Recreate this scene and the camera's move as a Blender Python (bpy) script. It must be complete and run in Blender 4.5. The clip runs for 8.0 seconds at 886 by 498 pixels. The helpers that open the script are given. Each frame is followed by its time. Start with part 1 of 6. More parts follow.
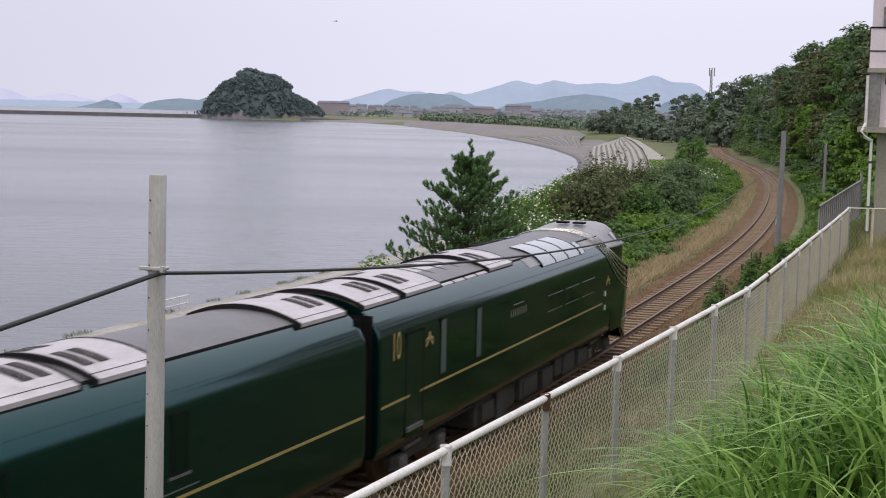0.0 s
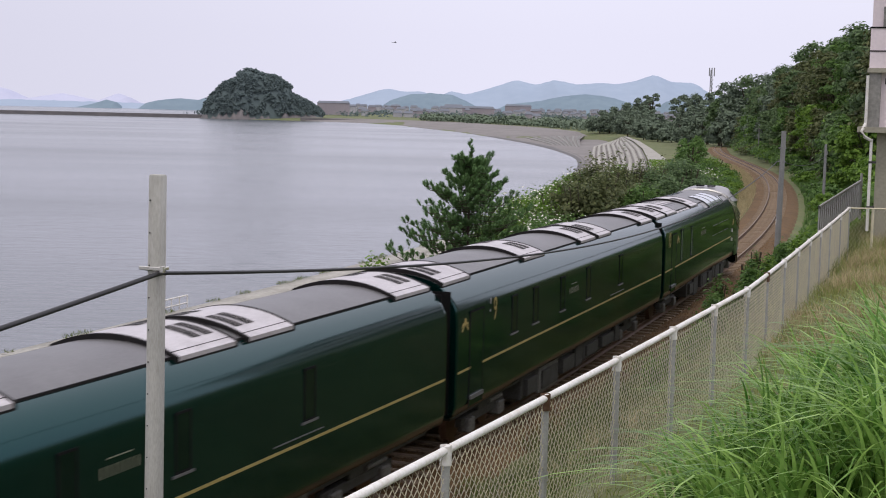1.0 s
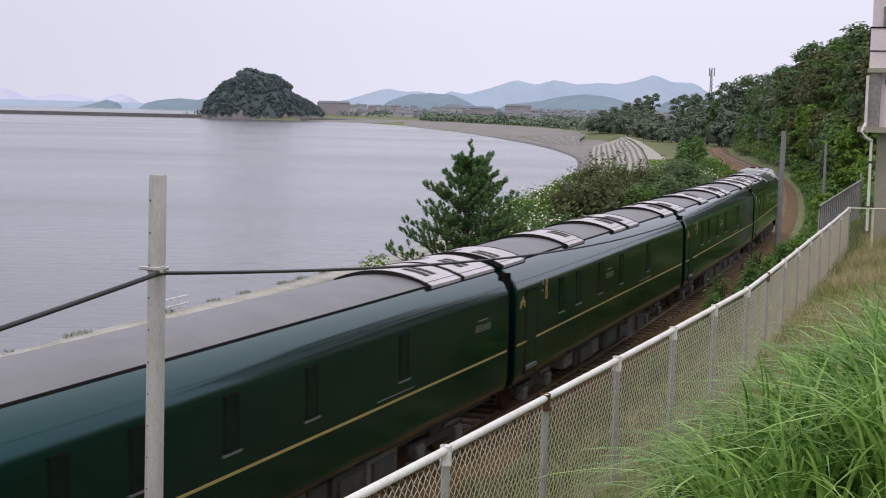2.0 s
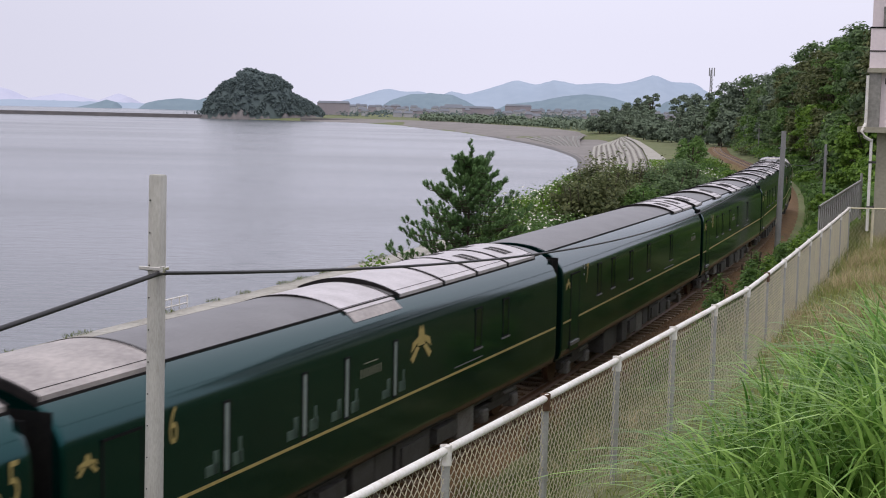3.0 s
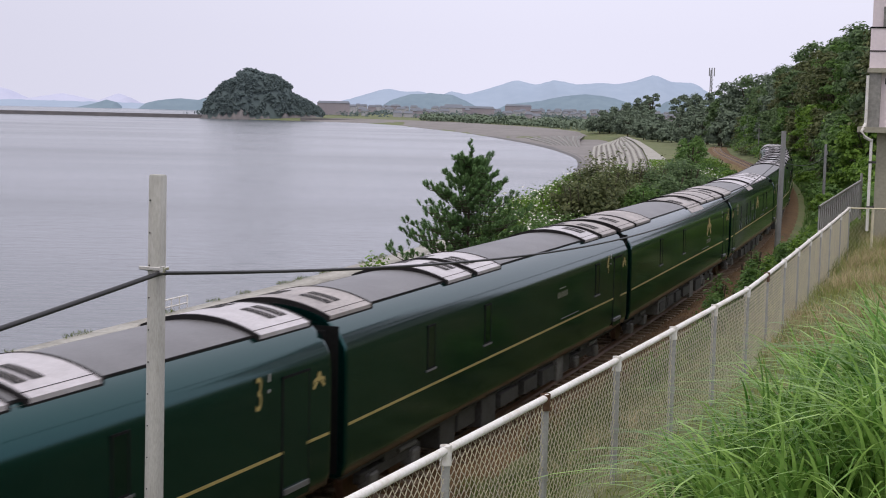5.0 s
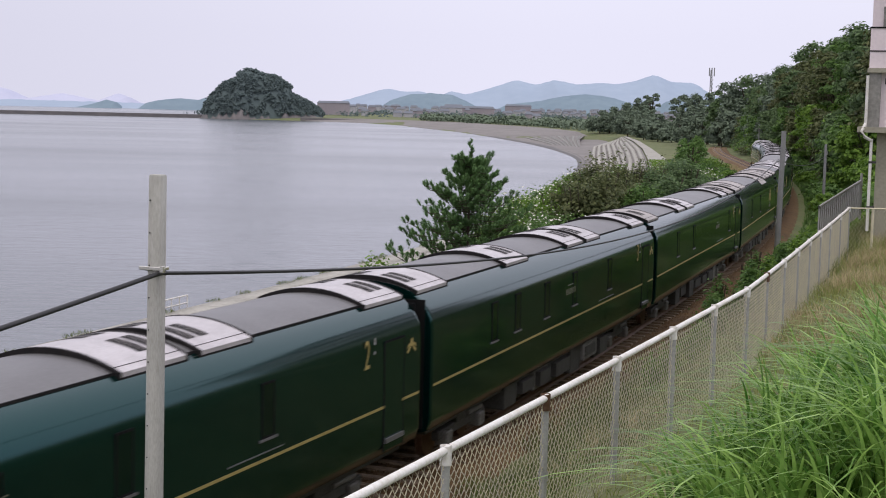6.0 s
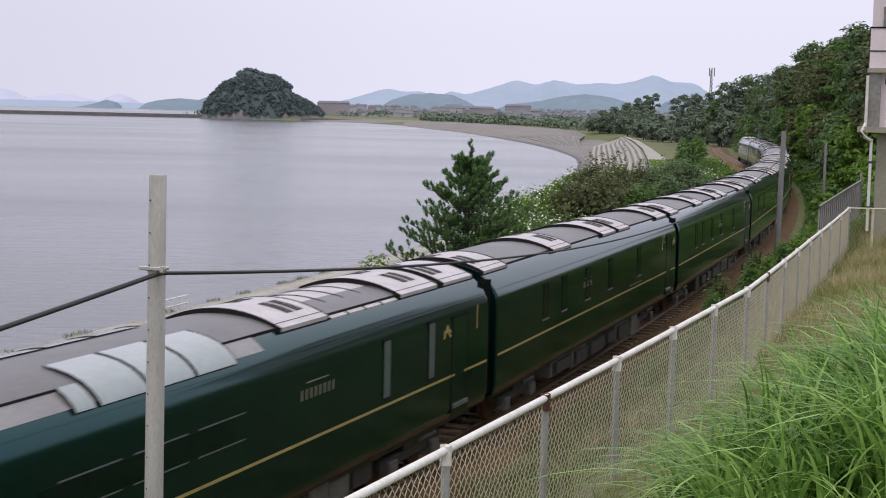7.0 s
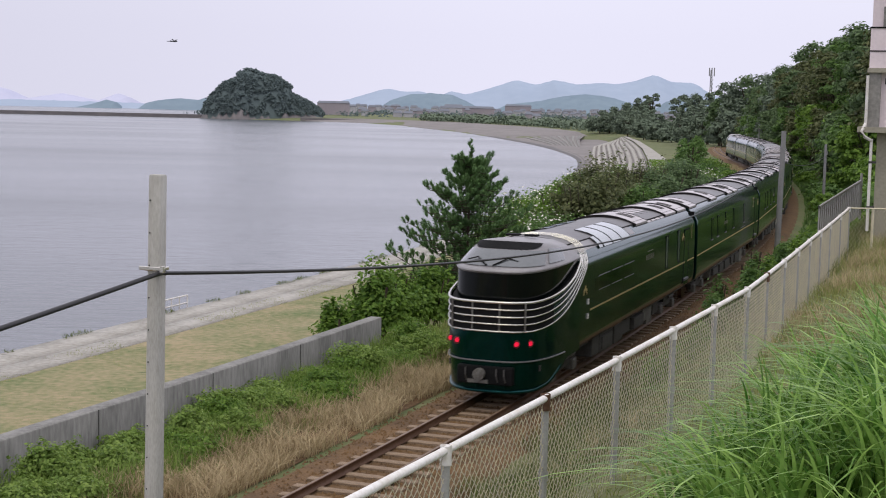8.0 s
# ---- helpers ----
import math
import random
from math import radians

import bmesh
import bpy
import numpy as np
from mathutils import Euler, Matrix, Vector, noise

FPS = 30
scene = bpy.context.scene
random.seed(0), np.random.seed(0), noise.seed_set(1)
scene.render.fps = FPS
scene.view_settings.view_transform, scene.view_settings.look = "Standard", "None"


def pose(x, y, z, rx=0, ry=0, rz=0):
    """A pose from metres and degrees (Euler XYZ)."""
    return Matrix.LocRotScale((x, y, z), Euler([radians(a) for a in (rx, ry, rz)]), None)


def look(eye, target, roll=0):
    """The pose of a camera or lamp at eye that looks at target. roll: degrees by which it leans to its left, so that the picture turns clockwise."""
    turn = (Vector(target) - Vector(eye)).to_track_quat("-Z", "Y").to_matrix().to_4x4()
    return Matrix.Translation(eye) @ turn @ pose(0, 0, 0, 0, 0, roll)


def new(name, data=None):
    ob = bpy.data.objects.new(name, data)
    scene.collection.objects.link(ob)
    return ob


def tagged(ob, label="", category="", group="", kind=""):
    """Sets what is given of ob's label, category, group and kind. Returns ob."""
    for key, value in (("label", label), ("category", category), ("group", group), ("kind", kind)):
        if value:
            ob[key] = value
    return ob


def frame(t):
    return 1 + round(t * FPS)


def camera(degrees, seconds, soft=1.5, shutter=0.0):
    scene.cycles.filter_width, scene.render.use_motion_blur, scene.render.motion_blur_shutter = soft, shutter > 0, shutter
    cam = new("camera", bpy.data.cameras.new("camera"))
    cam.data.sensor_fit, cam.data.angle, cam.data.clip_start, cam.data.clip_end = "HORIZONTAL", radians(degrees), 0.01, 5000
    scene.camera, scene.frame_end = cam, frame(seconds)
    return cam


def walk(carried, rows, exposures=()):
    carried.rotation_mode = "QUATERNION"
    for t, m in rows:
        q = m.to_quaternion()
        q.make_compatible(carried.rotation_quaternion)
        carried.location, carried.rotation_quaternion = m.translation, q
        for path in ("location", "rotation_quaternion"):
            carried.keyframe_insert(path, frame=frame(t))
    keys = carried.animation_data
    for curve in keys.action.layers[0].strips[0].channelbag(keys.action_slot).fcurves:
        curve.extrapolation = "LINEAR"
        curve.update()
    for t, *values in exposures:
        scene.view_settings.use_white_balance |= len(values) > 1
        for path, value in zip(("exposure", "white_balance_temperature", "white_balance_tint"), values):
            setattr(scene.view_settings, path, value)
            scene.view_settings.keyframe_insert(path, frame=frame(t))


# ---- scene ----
cam = camera(33.92, 8.0, soft=1.05, shutter=0.15)
EYE = (0.0, 0.0, 7.342)
VIEW = look(EYE, (0.0, 100.0, 7.342 - 9.786), 1.291)
walk(cam, [(0.0, VIEW), (8.0, VIEW)])

# ---- light: overcast, hazy summer day ----
world = bpy.data.worlds.new("overcast_sky")
scene.world = world
world.use_nodes = True
wn, wl = world.node_tree.nodes, world.node_tree.links
wn.clear()
sky = wn.new("ShaderNodeTexSky")
sky.sky_type = "NISHITA"
sky.sun_disc = False
sky.sun_elevation, sky.sun_rotation = radians(62), radians(200)
sky.dust_density = 6.0
cloud = wn.new("ShaderNodeMix")
cloud.data_type = "RGBA"
cloud.inputs[0].default_value = 0.93
cloud.inputs[7].default_value = (7.32, 7.22, 8.68, 1)
back = wn.new("ShaderNodeBackground")
back.inputs[1].default_value = 0.114
out = wn.new("ShaderNodeOutputWorld")
wl.new(sky.outputs[0], cloud.inputs[6])
# a clouded sky is brighter overhead than at the horizon
where, apart_xyz, rise = wn.new("ShaderNodeTexCoord"), wn.new("ShaderNodeSeparateXYZ"), wn.new("ShaderNodeMapRange")
rise.inputs[1].default_value, rise.inputs[2].default_value = 0.05, 1.0
over = wn.new("ShaderNodeMix")
over.data_type, over.blend_type = "RGBA", "MULTIPLY"
over.inputs[0].default_value = 1.0
tone = wn.new("ShaderNodeMix")
tone.data_type = "RGBA"
tone.inputs[6].default_value, tone.inputs[7].default_value = (1, 1, 1, 1), (1.62, 1.60, 1.46, 1)
side = wn.new("ShaderNodeMapRange")
side.inputs[1].default_value, side.inputs[2].default_value, side.inputs[3].default_value, side.inputs[4].default_value = -0.40, 0.10, 0.101, 0.118
side.interpolation_type = "SMOOTHSTEP"
wl.new(apart_xyz.outputs[0], side.inputs[0])
wl.new(side.outputs[0], back.inputs[1])
wl.new(where.outputs["Generated"], apart_xyz.inputs[0])
wl.new(apart_xyz.outputs[2], rise.inputs[0])
wl.new(rise.outputs[0], tone.inputs[0])
wl.new(cloud.outputs[2], over.inputs[6])
wl.new(tone.outputs[2], over.inputs[7])
wl.new(over.outputs[2], back.inputs[0])
wl.new(back.outputs[0], out.inputs[0])
sun = new("sun", bpy.data.lights.new("sun", "SUN"))
sun.data.energy, sun.data.angle, sun.data.color = 0.55, radians(30), (1.0, 0.96, 0.66)
sun.matrix_world = look((0, 0, 60), (12, 20, 0))
scene.view_settings.exposure = 0.0


# ---- materials ----
def material(name, colour, rough=0.8, metal=0.0, other=None, scale=3.0, fine=40.0, bump=0.0, bump_scale=60.0,
             spec=0.5, coat=0.0, island=0.0, stretch=None, glow=0.0, through_light=0.0, sheen=None):
    """Two scales of colour variation, fine relief; true base colours, except far ones that hold painted haze."""
    m = bpy.data.materials.new(name)
    m.use_nodes = True
    n, l = m.node_tree.nodes, m.node_tree.links
    p = n["Principled BSDF"]
    p.inputs["Roughness"].default_value, p.inputs["Metallic"].default_value = rough, metal
    p.inputs["Specular IOR Level"].default_value = spec
    p.inputs["Specular Tint"].default_value = (*(sheen or (1, 1, 1)), 1)
    p.inputs["Coat Weight"].default_value, p.inputs["Coat Roughness"].default_value = coat, 0.06
    co = n.new("ShaderNodeTexCoord")
    vec = co.outputs["Object"]
    if stretch:
        mp = n.new("ShaderNodeMapping")
        mp.inputs["Scale"].default_value = stretch
        l.new(vec, mp.inputs[0])
        vec = mp.outputs[0]
    other = other or tuple(c * 0.72 for c in colour)
    big, small = n.new("ShaderNodeTexNoise"), n.new("ShaderNodeTexNoise")
    big.inputs["Scale"].default_value, big.inputs["Detail"].default_value = scale, 4
    small.inputs["Scale"].default_value, small.inputs["Detail"].default_value = fine, 3
    l.new(vec, big.inputs[0]), l.new(vec, small.inputs[0])
    add = n.new("ShaderNodeMath")
    add.operation = "ADD"
    l.new(big.outputs[0], add.inputs[0])
    l.new(small.outputs[0], add.inputs[1])
    val = add.outputs[0]
    low, high = 0.72, 1.28
    if island:
        geo = n.new("ShaderNodeNewGeometry")
        ma = n.new("ShaderNodeMath")
        ma.operation = "MULTIPLY_ADD"
        ma.inputs[1].default_value = island
        l.new(geo.outputs["Random Per Island"], ma.inputs[0])
        l.new(val, ma.inputs[2])
        val = ma.outputs[0]
        low, high = 0.72 + island * 0.2, 1.25 + island * 0.8
    rng = n.new("ShaderNodeMapRange")
    rng.inputs[1].default_value, rng.inputs[2].default_value = low, high
    l.new(val, rng.inputs[0])
    mix = n.new("ShaderNodeMix")
    mix.data_type = "RGBA"
    mix.inputs[6].default_value, mix.inputs[7].default_value = (*other, 1), (*colour, 1)
    l.new(rng.outputs[0], mix.inputs[0])
    l.new(mix.outputs[2], p.inputs["Base Color"])
    if bump:
        b, t = n.new("ShaderNodeBump"), n.new("ShaderNodeTexNoise")
        t.inputs["Scale"].default_value, t.inputs["Detail"].default_value = bump_scale, 5
        b.inputs["Strength"].default_value, b.inputs["Distance"].default_value = bump, 0.02
        l.new(vec, t.inputs[0])
        l.new(t.outputs[0], b.inputs["Height"])
        l.new(b.outputs[0], p.inputs["Normal"])
    if glow:
        p.inputs["Emission Color"].default_value, p.inputs["Emission Strength"].default_value = (*colour, 1), glow
    if through_light:
        tr, sh = n.new("ShaderNodeBsdfTranslucent"), n.new("ShaderNodeMixShader")
        sh.inputs[0].default_value = through_light
        l.new(mix.outputs[2], tr.inputs[0])
        l.new(p.outputs[0], sh.inputs[1])
        l.new(tr.outputs[0], sh.inputs[2])
        l.new(sh.outputs[0], n["Material Output"].inputs[0])
    return m


def leaf_mat(name, colour, other, through_light=0.3, rough=0.55, spec=0.2):
    return material(name, colour, rough, 0, other, 0.6, 6, island=0.7, spec=spec, through_light=through_light)


M = dict(
    green=material("train_green", (0.0006, 0.0105, 0.0092), 0.14, 0, (0.0006, 0.0090, 0.0080), 0.7, 9, spec=0.80, coat=0.12, sheen=(0.07, 0.58, 0.60)),
    roof=material("roof_grey", (0.17, 0.165, 0.17), 0.42, 0.15, (0.12, 0.115, 0.12), 1.2, 20, 0.1, 30),
    silver=material("roof_silver", (0.60, 0.56, 0.58), 0.38, 0.2, (0.42, 0.39, 0.40), 2.5, 25, 0.05),
    # Near-black for rims, seams and louvres, and for painted shade under roof covers.
    nearblack=material("nearblack_edge", (0.011, 0.010, 0.011), 0.7, 0, (0.022, 0.019, 0.019), 5, 40, spec=0.15),
    slit=material("frosted_slit_glass", (0.115, 0.145, 0.14), 0.15, 0, (0.09, 0.115, 0.11), 2, 9, spec=0.5),
    etched=material("etched_green_glass", (0.07, 0.11, 0.095), 0.3, 0, (0.05, 0.08, 0.07), 5, 20),
    letter=material("dull_gold_lettering", (0.27, 0.26, 0.19), 0.5, 0.1, (0.22, 0.21, 0.15), 6, 40),
    gold=material("gold_line", (0.46, 0.36, 0.14), 0.45, 0.15, (0.38, 0.29, 0.10), 6, 40),
    black=material("black_trim", (0.006, 0.006, 0.007), 0.7, 0, (0.012, 0.012, 0.012), 6, 30, spec=0.1),
    dirty=material("sooty_silver", (0.46, 0.415, 0.40), 0.5, 0.1, (0.25, 0.225, 0.22), 1.1, 14, 0.1),
    tint=material("tinted_glass", (0.0015, 0.007, 0.006), 0.08, 0, (0.002, 0.009, 0.008), 2, 8, spec=0.30, coat=0.15, sheen=(0.1, 0.9, 0.78)),
    screen=material("grey_windscreen", (0.085, 0.095, 0.10), 0.07, 0, (0.11, 0.12, 0.125), 2, 9, spec=0.6, coat=0.5),
    cab=material("silver_grey_cab", (0.29, 0.28, 0.285), 0.35, 0.2, (0.21, 0.20, 0.205), 1.2, 20, 0.05),
    # Leaf colour lifted and greyed to stand for haze over distance.
    leafhaze=leaf_mat("haze_tinted_leaf", (0.205, 0.255, 0.185), (0.155, 0.200, 0.145), 0.15, 0.95, 0.05),
    paleglass=material("pale_glass", (0.26, 0.31, 0.31), 0.08, 0, (0.21, 0.25, 0.25), 2, 9, spec=0.7, coat=0.8),
    chrome=material("polished_bar", (0.75, 0.73, 0.68), 0.22, 0.8, (0.62, 0.6, 0.55), 5, 40),
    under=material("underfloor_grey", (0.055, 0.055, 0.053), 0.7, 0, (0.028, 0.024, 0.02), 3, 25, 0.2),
    underlight=material("underfloor_pale", (0.17, 0.17, 0.16), 0.7, 0, (0.08, 0.07, 0.06), 3, 22, 0.2),
    redlens=material("dark_red_lens", (0.16, 0.01, 0.015), 0.3, 0, (0.1, 0.006, 0.01), 5, 30),
    deckglass=material("black_deck_glass", (0.003, 0.004, 0.004), 0.12, 0, (0.004, 0.006, 0.006), 3, 12, spec=0.25),
    redlamp=material("red_tail_lamp", (0.90, 0.010, 0.055), 0.3, 0, (0.75, 0.008, 0.04), 5, 30, glow=0.55),
    rail=material("rail_steel", (0.16, 0.09, 0.055), 0.55, 0.4, (0.10, 0.05, 0.03), 8, 50, 0.2),
    railtop=material("rail_head", (0.20, 0.135, 0.085), 0.5, 0.25, (0.15, 0.095, 0.06), 3, 30),
    sleeper=material("weathered_sleeper", (0.34, 0.25, 0.165), 0.85, 0, (0.15, 0.10, 0.065), 4, 30, 0.5, 35, stretch=(1, 6, 6)),
    ballast=material("rusty_ballast", (0.175, 0.098, 0.038), 0.95, 0, (0.075, 0.042, 0.017), 1.3, 14, 0.9, 22),
    ground=material("dry_ground", (0.17, 0.165, 0.072), 0.95, 0, (0.075, 0.115, 0.036), 0.25, 5, 0.8, 9),
    concrete=material("grey_concrete", (0.30, 0.29, 0.27), 0.85, 0, (0.17, 0.165, 0.155), 0.9, 12, 0.4, 40),
    darkconcrete=material("stained_concrete", (0.27, 0.265, 0.25), 0.9, 0, (0.145, 0.143, 0.135), 0.8, 7, 0.4, 30, stretch=(1.5, 1.5, 0.35)),
    paving=material("pale_paving", (0.44, 0.42, 0.385), 0.9, 0, (0.27, 0.255, 0.225), 0.45, 5, 0.3, 20),
    post=material("galvanised_post", (0.46, 0.455, 0.44), 0.55, 0.25, (0.32, 0.315, 0.30), 6, 45, 0.15),
    white=material("white_paint", (0.80, 0.79, 0.77), 0.45, 0, (0.62, 0.58, 0.52), 3, 30, 0.1),
    wire=material("coated_wire", (0.74, 0.68, 0.47), 0.5, 0.0, (0.55, 0.50, 0.40), 4, 30),
    cable=material("black_cable", (0.012, 0.012, 0.014), 0.5, 0, (0.02, 0.02, 0.022), 3, 30),
    polemat=material("concrete_pole", (0.47, 0.46, 0.43), 0.8, 0, (0.33, 0.32, 0.29), 2.5, 30, 0.3, 60, stretch=(2, 2, 0.5)),
    poledark=material("old_grey_pole", (0.25, 0.25, 0.25), 0.8, 0, (0.18, 0.18, 0.18), 1.5, 20, 0.2),
    bark=material("bark", (0.09, 0.065, 0.045), 0.9, 0, (0.045, 0.034, 0.026), 4, 25, 0.8, 25),
    leaf=leaf_mat("broad_leaf", (0.175, 0.290, 0.080), (0.070, 0.142, 0.040), 0.42),
    leafdark=leaf_mat("dark_leaf", (0.180, 0.260, 0.115), (0.080, 0.132, 0.062), 0.38, 0.6, 0.2),
    leafbright=leaf_mat("bright_leaf", (0.22, 0.35, 0.06), (0.08, 0.165, 0.028), 0.42),
    leafbrown=leaf_mat("brownish_leaf", (0.180, 0.195, 0.085), (0.072, 0.098, 0.040), 0.35),
    needle=leaf_mat("pine_needle", (0.195, 0.325, 0.120), (0.085, 0.170, 0.065), 0.4),
    petal=material("white_petal", (0.80, 0.78, 0.72), 0.6, 0, (0.66, 0.63, 0.55), 4, 30),
    blade=leaf_mat("grass_blade", (0.41, 0.61, 0.165), (0.046, 0.16, 0.017), 0.35, 0.32, 0.18),
    dry=leaf_mat("dry_grass", (0.56, 0.46, 0.29), (0.32, 0.25, 0.14), 0.3, 0.8, 0.1),
    weed=leaf_mat("yellow_green_weed", (0.30, 0.41, 0.10), (0.12, 0.21, 0.04), 0.4),
    mixgrass=leaf_mat("mixed_grass", (0.34, 0.34, 0.12), (0.17, 0.23, 0.06), 0.3, 0.7),
    slopegrass=leaf_mat("slope_grass", (0.19, 0.215, 0.070), (0.075, 0.105, 0.030), 0.3, 0.7),
    turf=material("parched_turf", (0.33, 0.265, 0.155), 0.95, 0, (0.115, 0.155, 0.050), 0.32, 3.5, 0.8, 25),
    sand=material("grey_sand", (0.24, 0.222, 0.215), 0.95, 0, (0.165, 0.150, 0.145), 0.08, 0.6, 0.2, 4),
    wetsand=material("wet_sand", (0.115, 0.108, 0.106), 0.75, 0, (0.085, 0.08, 0.08), 0.2, 2, 0.2, 4),
    pink=material("pale_pink_render", (0.80, 0.70, 0.73), 0.8, 0, (0.70, 0.61, 0.64), 0.8, 12, 0.15, 50),
    beige=material("beige_render", (0.36, 0.34, 0.27), 0.85, 0, (0.26, 0.245, 0.19), 0.8, 12, 0.2, 40),
    # Wood of the islet and town: green shifted to grey-blue as painted haze.
    island=leaf_mat("haze_tinted_wood", (0.178, 0.224, 0.226), (0.156, 0.200, 0.202), 0.45, 0.98, 0.02),
    rock=material("island_rock", (0.20, 0.18, 0.18), 0.9, 0, (0.13, 0.125, 0.13), 0.15, 1.5, 0.6, 1.0),
    # Hill colours have distance haze painted in: paler and bluer the farther off.
    hill_far=material("far_hills_haze_tint", (0.36, 0.425, 0.53), 1.0, 0, (0.33, 0.395, 0.50), 0.004, 0.03, spec=0),
    hill_mid=material("middle_hills_haze_tint", (0.225, 0.29, 0.345), 1.0, 0, (0.19, 0.25, 0.305), 0.008, 0.06, spec=0),
    hill_faint=material("faint_hills_haze_tint", (0.52, 0.53, 0.66), 1.0, 0, (0.49, 0.505, 0.64), 0.004, 0.03, spec=0),
    # Town walls and roofs are greyed toward lavender as painted haze.
    town_a=material("haze_tinted_wall", (0.46, 0.45, 0.48), 0.9, 0, (0.38, 0.37, 0.4), 0.1, 1, spec=0.1),
    town_b=material("haze_tinted_roof", (0.20, 0.215, 0.25), 0.9, 0, (0.16, 0.17, 0.2), 0.1, 1, spec=0.1),
    town_c=material("haze_tinted_brick", (0.36, 0.32, 0.35), 0.9, 0, (0.30, 0.27, 0.30), 0.1, 1, spec=0.1),
)


def water_material():
    m = bpy.data.materials.new("calm_grey_sea")
    m.use_nodes = True
    n, l = m.node_tree.nodes, m.node_tree.links
    p = n["Principled BSDF"]
    p.inputs["Base Color"].default_value = (0.112, 0.122, 0.134, 1)
    p.inputs["Roughness"].default_value, p.inputs["IOR"].default_value = 0.16, 1.33
    co, mp = n.new("ShaderNodeTexCoord"), n.new("ShaderNodeMapping")
    mp.inputs["Rotation"].default_value = (0, 0, radians(-12))
    mp.inputs["Scale"].default_value = (0.35, 1.0, 1.0)
    l.new(co.outputs["Object"], mp.inputs[0])
    small, big = n.new("ShaderNodeTexNoise"), n.new("ShaderNodeTexNoise")
    small.inputs["Scale"].default_value, small.inputs["Detail"].default_value = 1.1, 4
    big.inputs["Scale"].default_value, big.inputs["Detail"].default_value = 0.018, 3
    l.new(mp.outputs[0], small.inputs[0]), l.new(mp.outputs[0], big.inputs[0])
    b = n.new("ShaderNodeBump")
    b.inputs["Strength"].default_value, b.inputs["Distance"].default_value = 0.45, 0.22
    l.new(small.outputs[0], b.inputs["Height"])
    l.new(b.outputs[0], p.inputs["Normal"])
    r = n.new("ShaderNodeMapRange")
    r.inputs[1].default_value, r.inputs[2].default_value = 0.35, 0.65
    r.inputs[3].default_value, r.inputs[4].default_value = 0.15, 0.24
    l.new(big.outputs[0], r.inputs[0])
    l.new(r.outputs[0], p.inputs["Roughness"])
    return m


M["water"] = water_material()


# ---- mesh tools ----
def part(name, bm, mat, parent=None, label="", smooth=False):
    me = bpy.data.meshes.new(name)
    bm.to_mesh(me)
    bm.free()
    return link_mesh(name, me, mat, parent, label, smooth)


def link_mesh(name, me, mat, parent=None, label="", smooth=False):
    if not me.materials:
        me.materials.append(mat)
    if smooth:
        me.polygons.foreach_set("use_smooth", [True] * len(me.polygons))
    ob = new(name, me)
    if parent:
        ob.parent = parent
    if label:
        ob["label"] = label
    return ob


def raw(name, verts, faces, mat, parent=None, label="", smooth=False):
    me = bpy.data.meshes.new(name)
    v, f = np.asarray(verts, dtype=np.float32).reshape(-1, 3), np.asarray(faces, dtype=np.int32)
    k = f.shape[1]
    me.vertices.add(len(v)), me.loops.add(f.size), me.polygons.add(len(f))
    me.vertices.foreach_set("co", v.ravel())
    me.loops.foreach_set("vertex_index", f.ravel())
    me.polygons.foreach_set("loop_start", np.arange(0, f.size, k, dtype=np.int32))
    me.update(calc_edges=True)
    return link_mesh(name, me, mat, parent, label, smooth)


def thing(name, m, label, category, group="", kind=""):
    ob = new(name)
    ob.empty_display_size = 0.2
    ob.matrix_basis = m
    return tagged(ob, label, category, group, kind)


def box(bm, x0, x1, y0, y1, z0, z1, bevel=0.0):
    r = bmesh.ops.create_cube(bm, size=1.0, matrix=Matrix.Translation(((x0 + x1) / 2, (y0 + y1) / 2, (z0 + z1) / 2))
                              @ Matrix.Diagonal((abs(x1 - x0), abs(y1 - y0), abs(z1 - z0), 1)))
    if bevel:
        es = list({e for v in r["verts"] for e in v.link_edges})
        bmesh.ops.bevel(bm, geom=es, offset=bevel, segments=1, affect="EDGES")
    return bm


def boxes(*rows, bevel=0.0):
    bm = bmesh.new()
    for r in rows:
        box(bm, *r, bevel=bevel)
    return bm


def tube_data(pts, radius, sides=6):
    """Ring vertices along a line of points, and quads with closed ends left open."""
    p = np.asarray(pts, float)
    t = np.gradient(p, axis=0)
    t /= np.linalg.norm(t, axis=1)[:, None] + 1e-12
    ref = np.where(np.abs(t[:, 2:3]) > 0.9, np.array([[1.0, 0, 0]]), np.array([[0, 0, 1.0]]))
    a = np.cross(t, ref)
    a /= np.linalg.norm(a, axis=1)[:, None] + 1e-12
    b = np.cross(t, a)
    an = np.linspace(0, 2 * np.pi, sides, endpoint=False)
    r = np.broadcast_to(np.asarray(radius, float), (len(p),))[:, None, None]
    v = p[:, None, :] + r * (np.cos(an)[None, :, None] * a[:, None, :] + np.sin(an)[None, :, None] * b[:, None, :])
    i, j = np.meshgrid(np.arange(len(p) - 1), np.arange(sides), indexing="ij")
    jn = (j + 1) % sides
    f = np.stack([i * sides + j, i * sides + jn, (i + 1) * sides + jn, (i + 1) * sides + j], -1).reshape(-1, 4)
    return v.reshape(-1, 3), f


def tubes(lines, radius, sides=6):
    vs, fs, n = [], [], 0
    for ln in lines:
        v, f = tube_data(ln, radius, sides)
        vs.append(v), fs.append(f + n)
        n += len(v)
    return np.concatenate(vs), np.concatenate(fs)


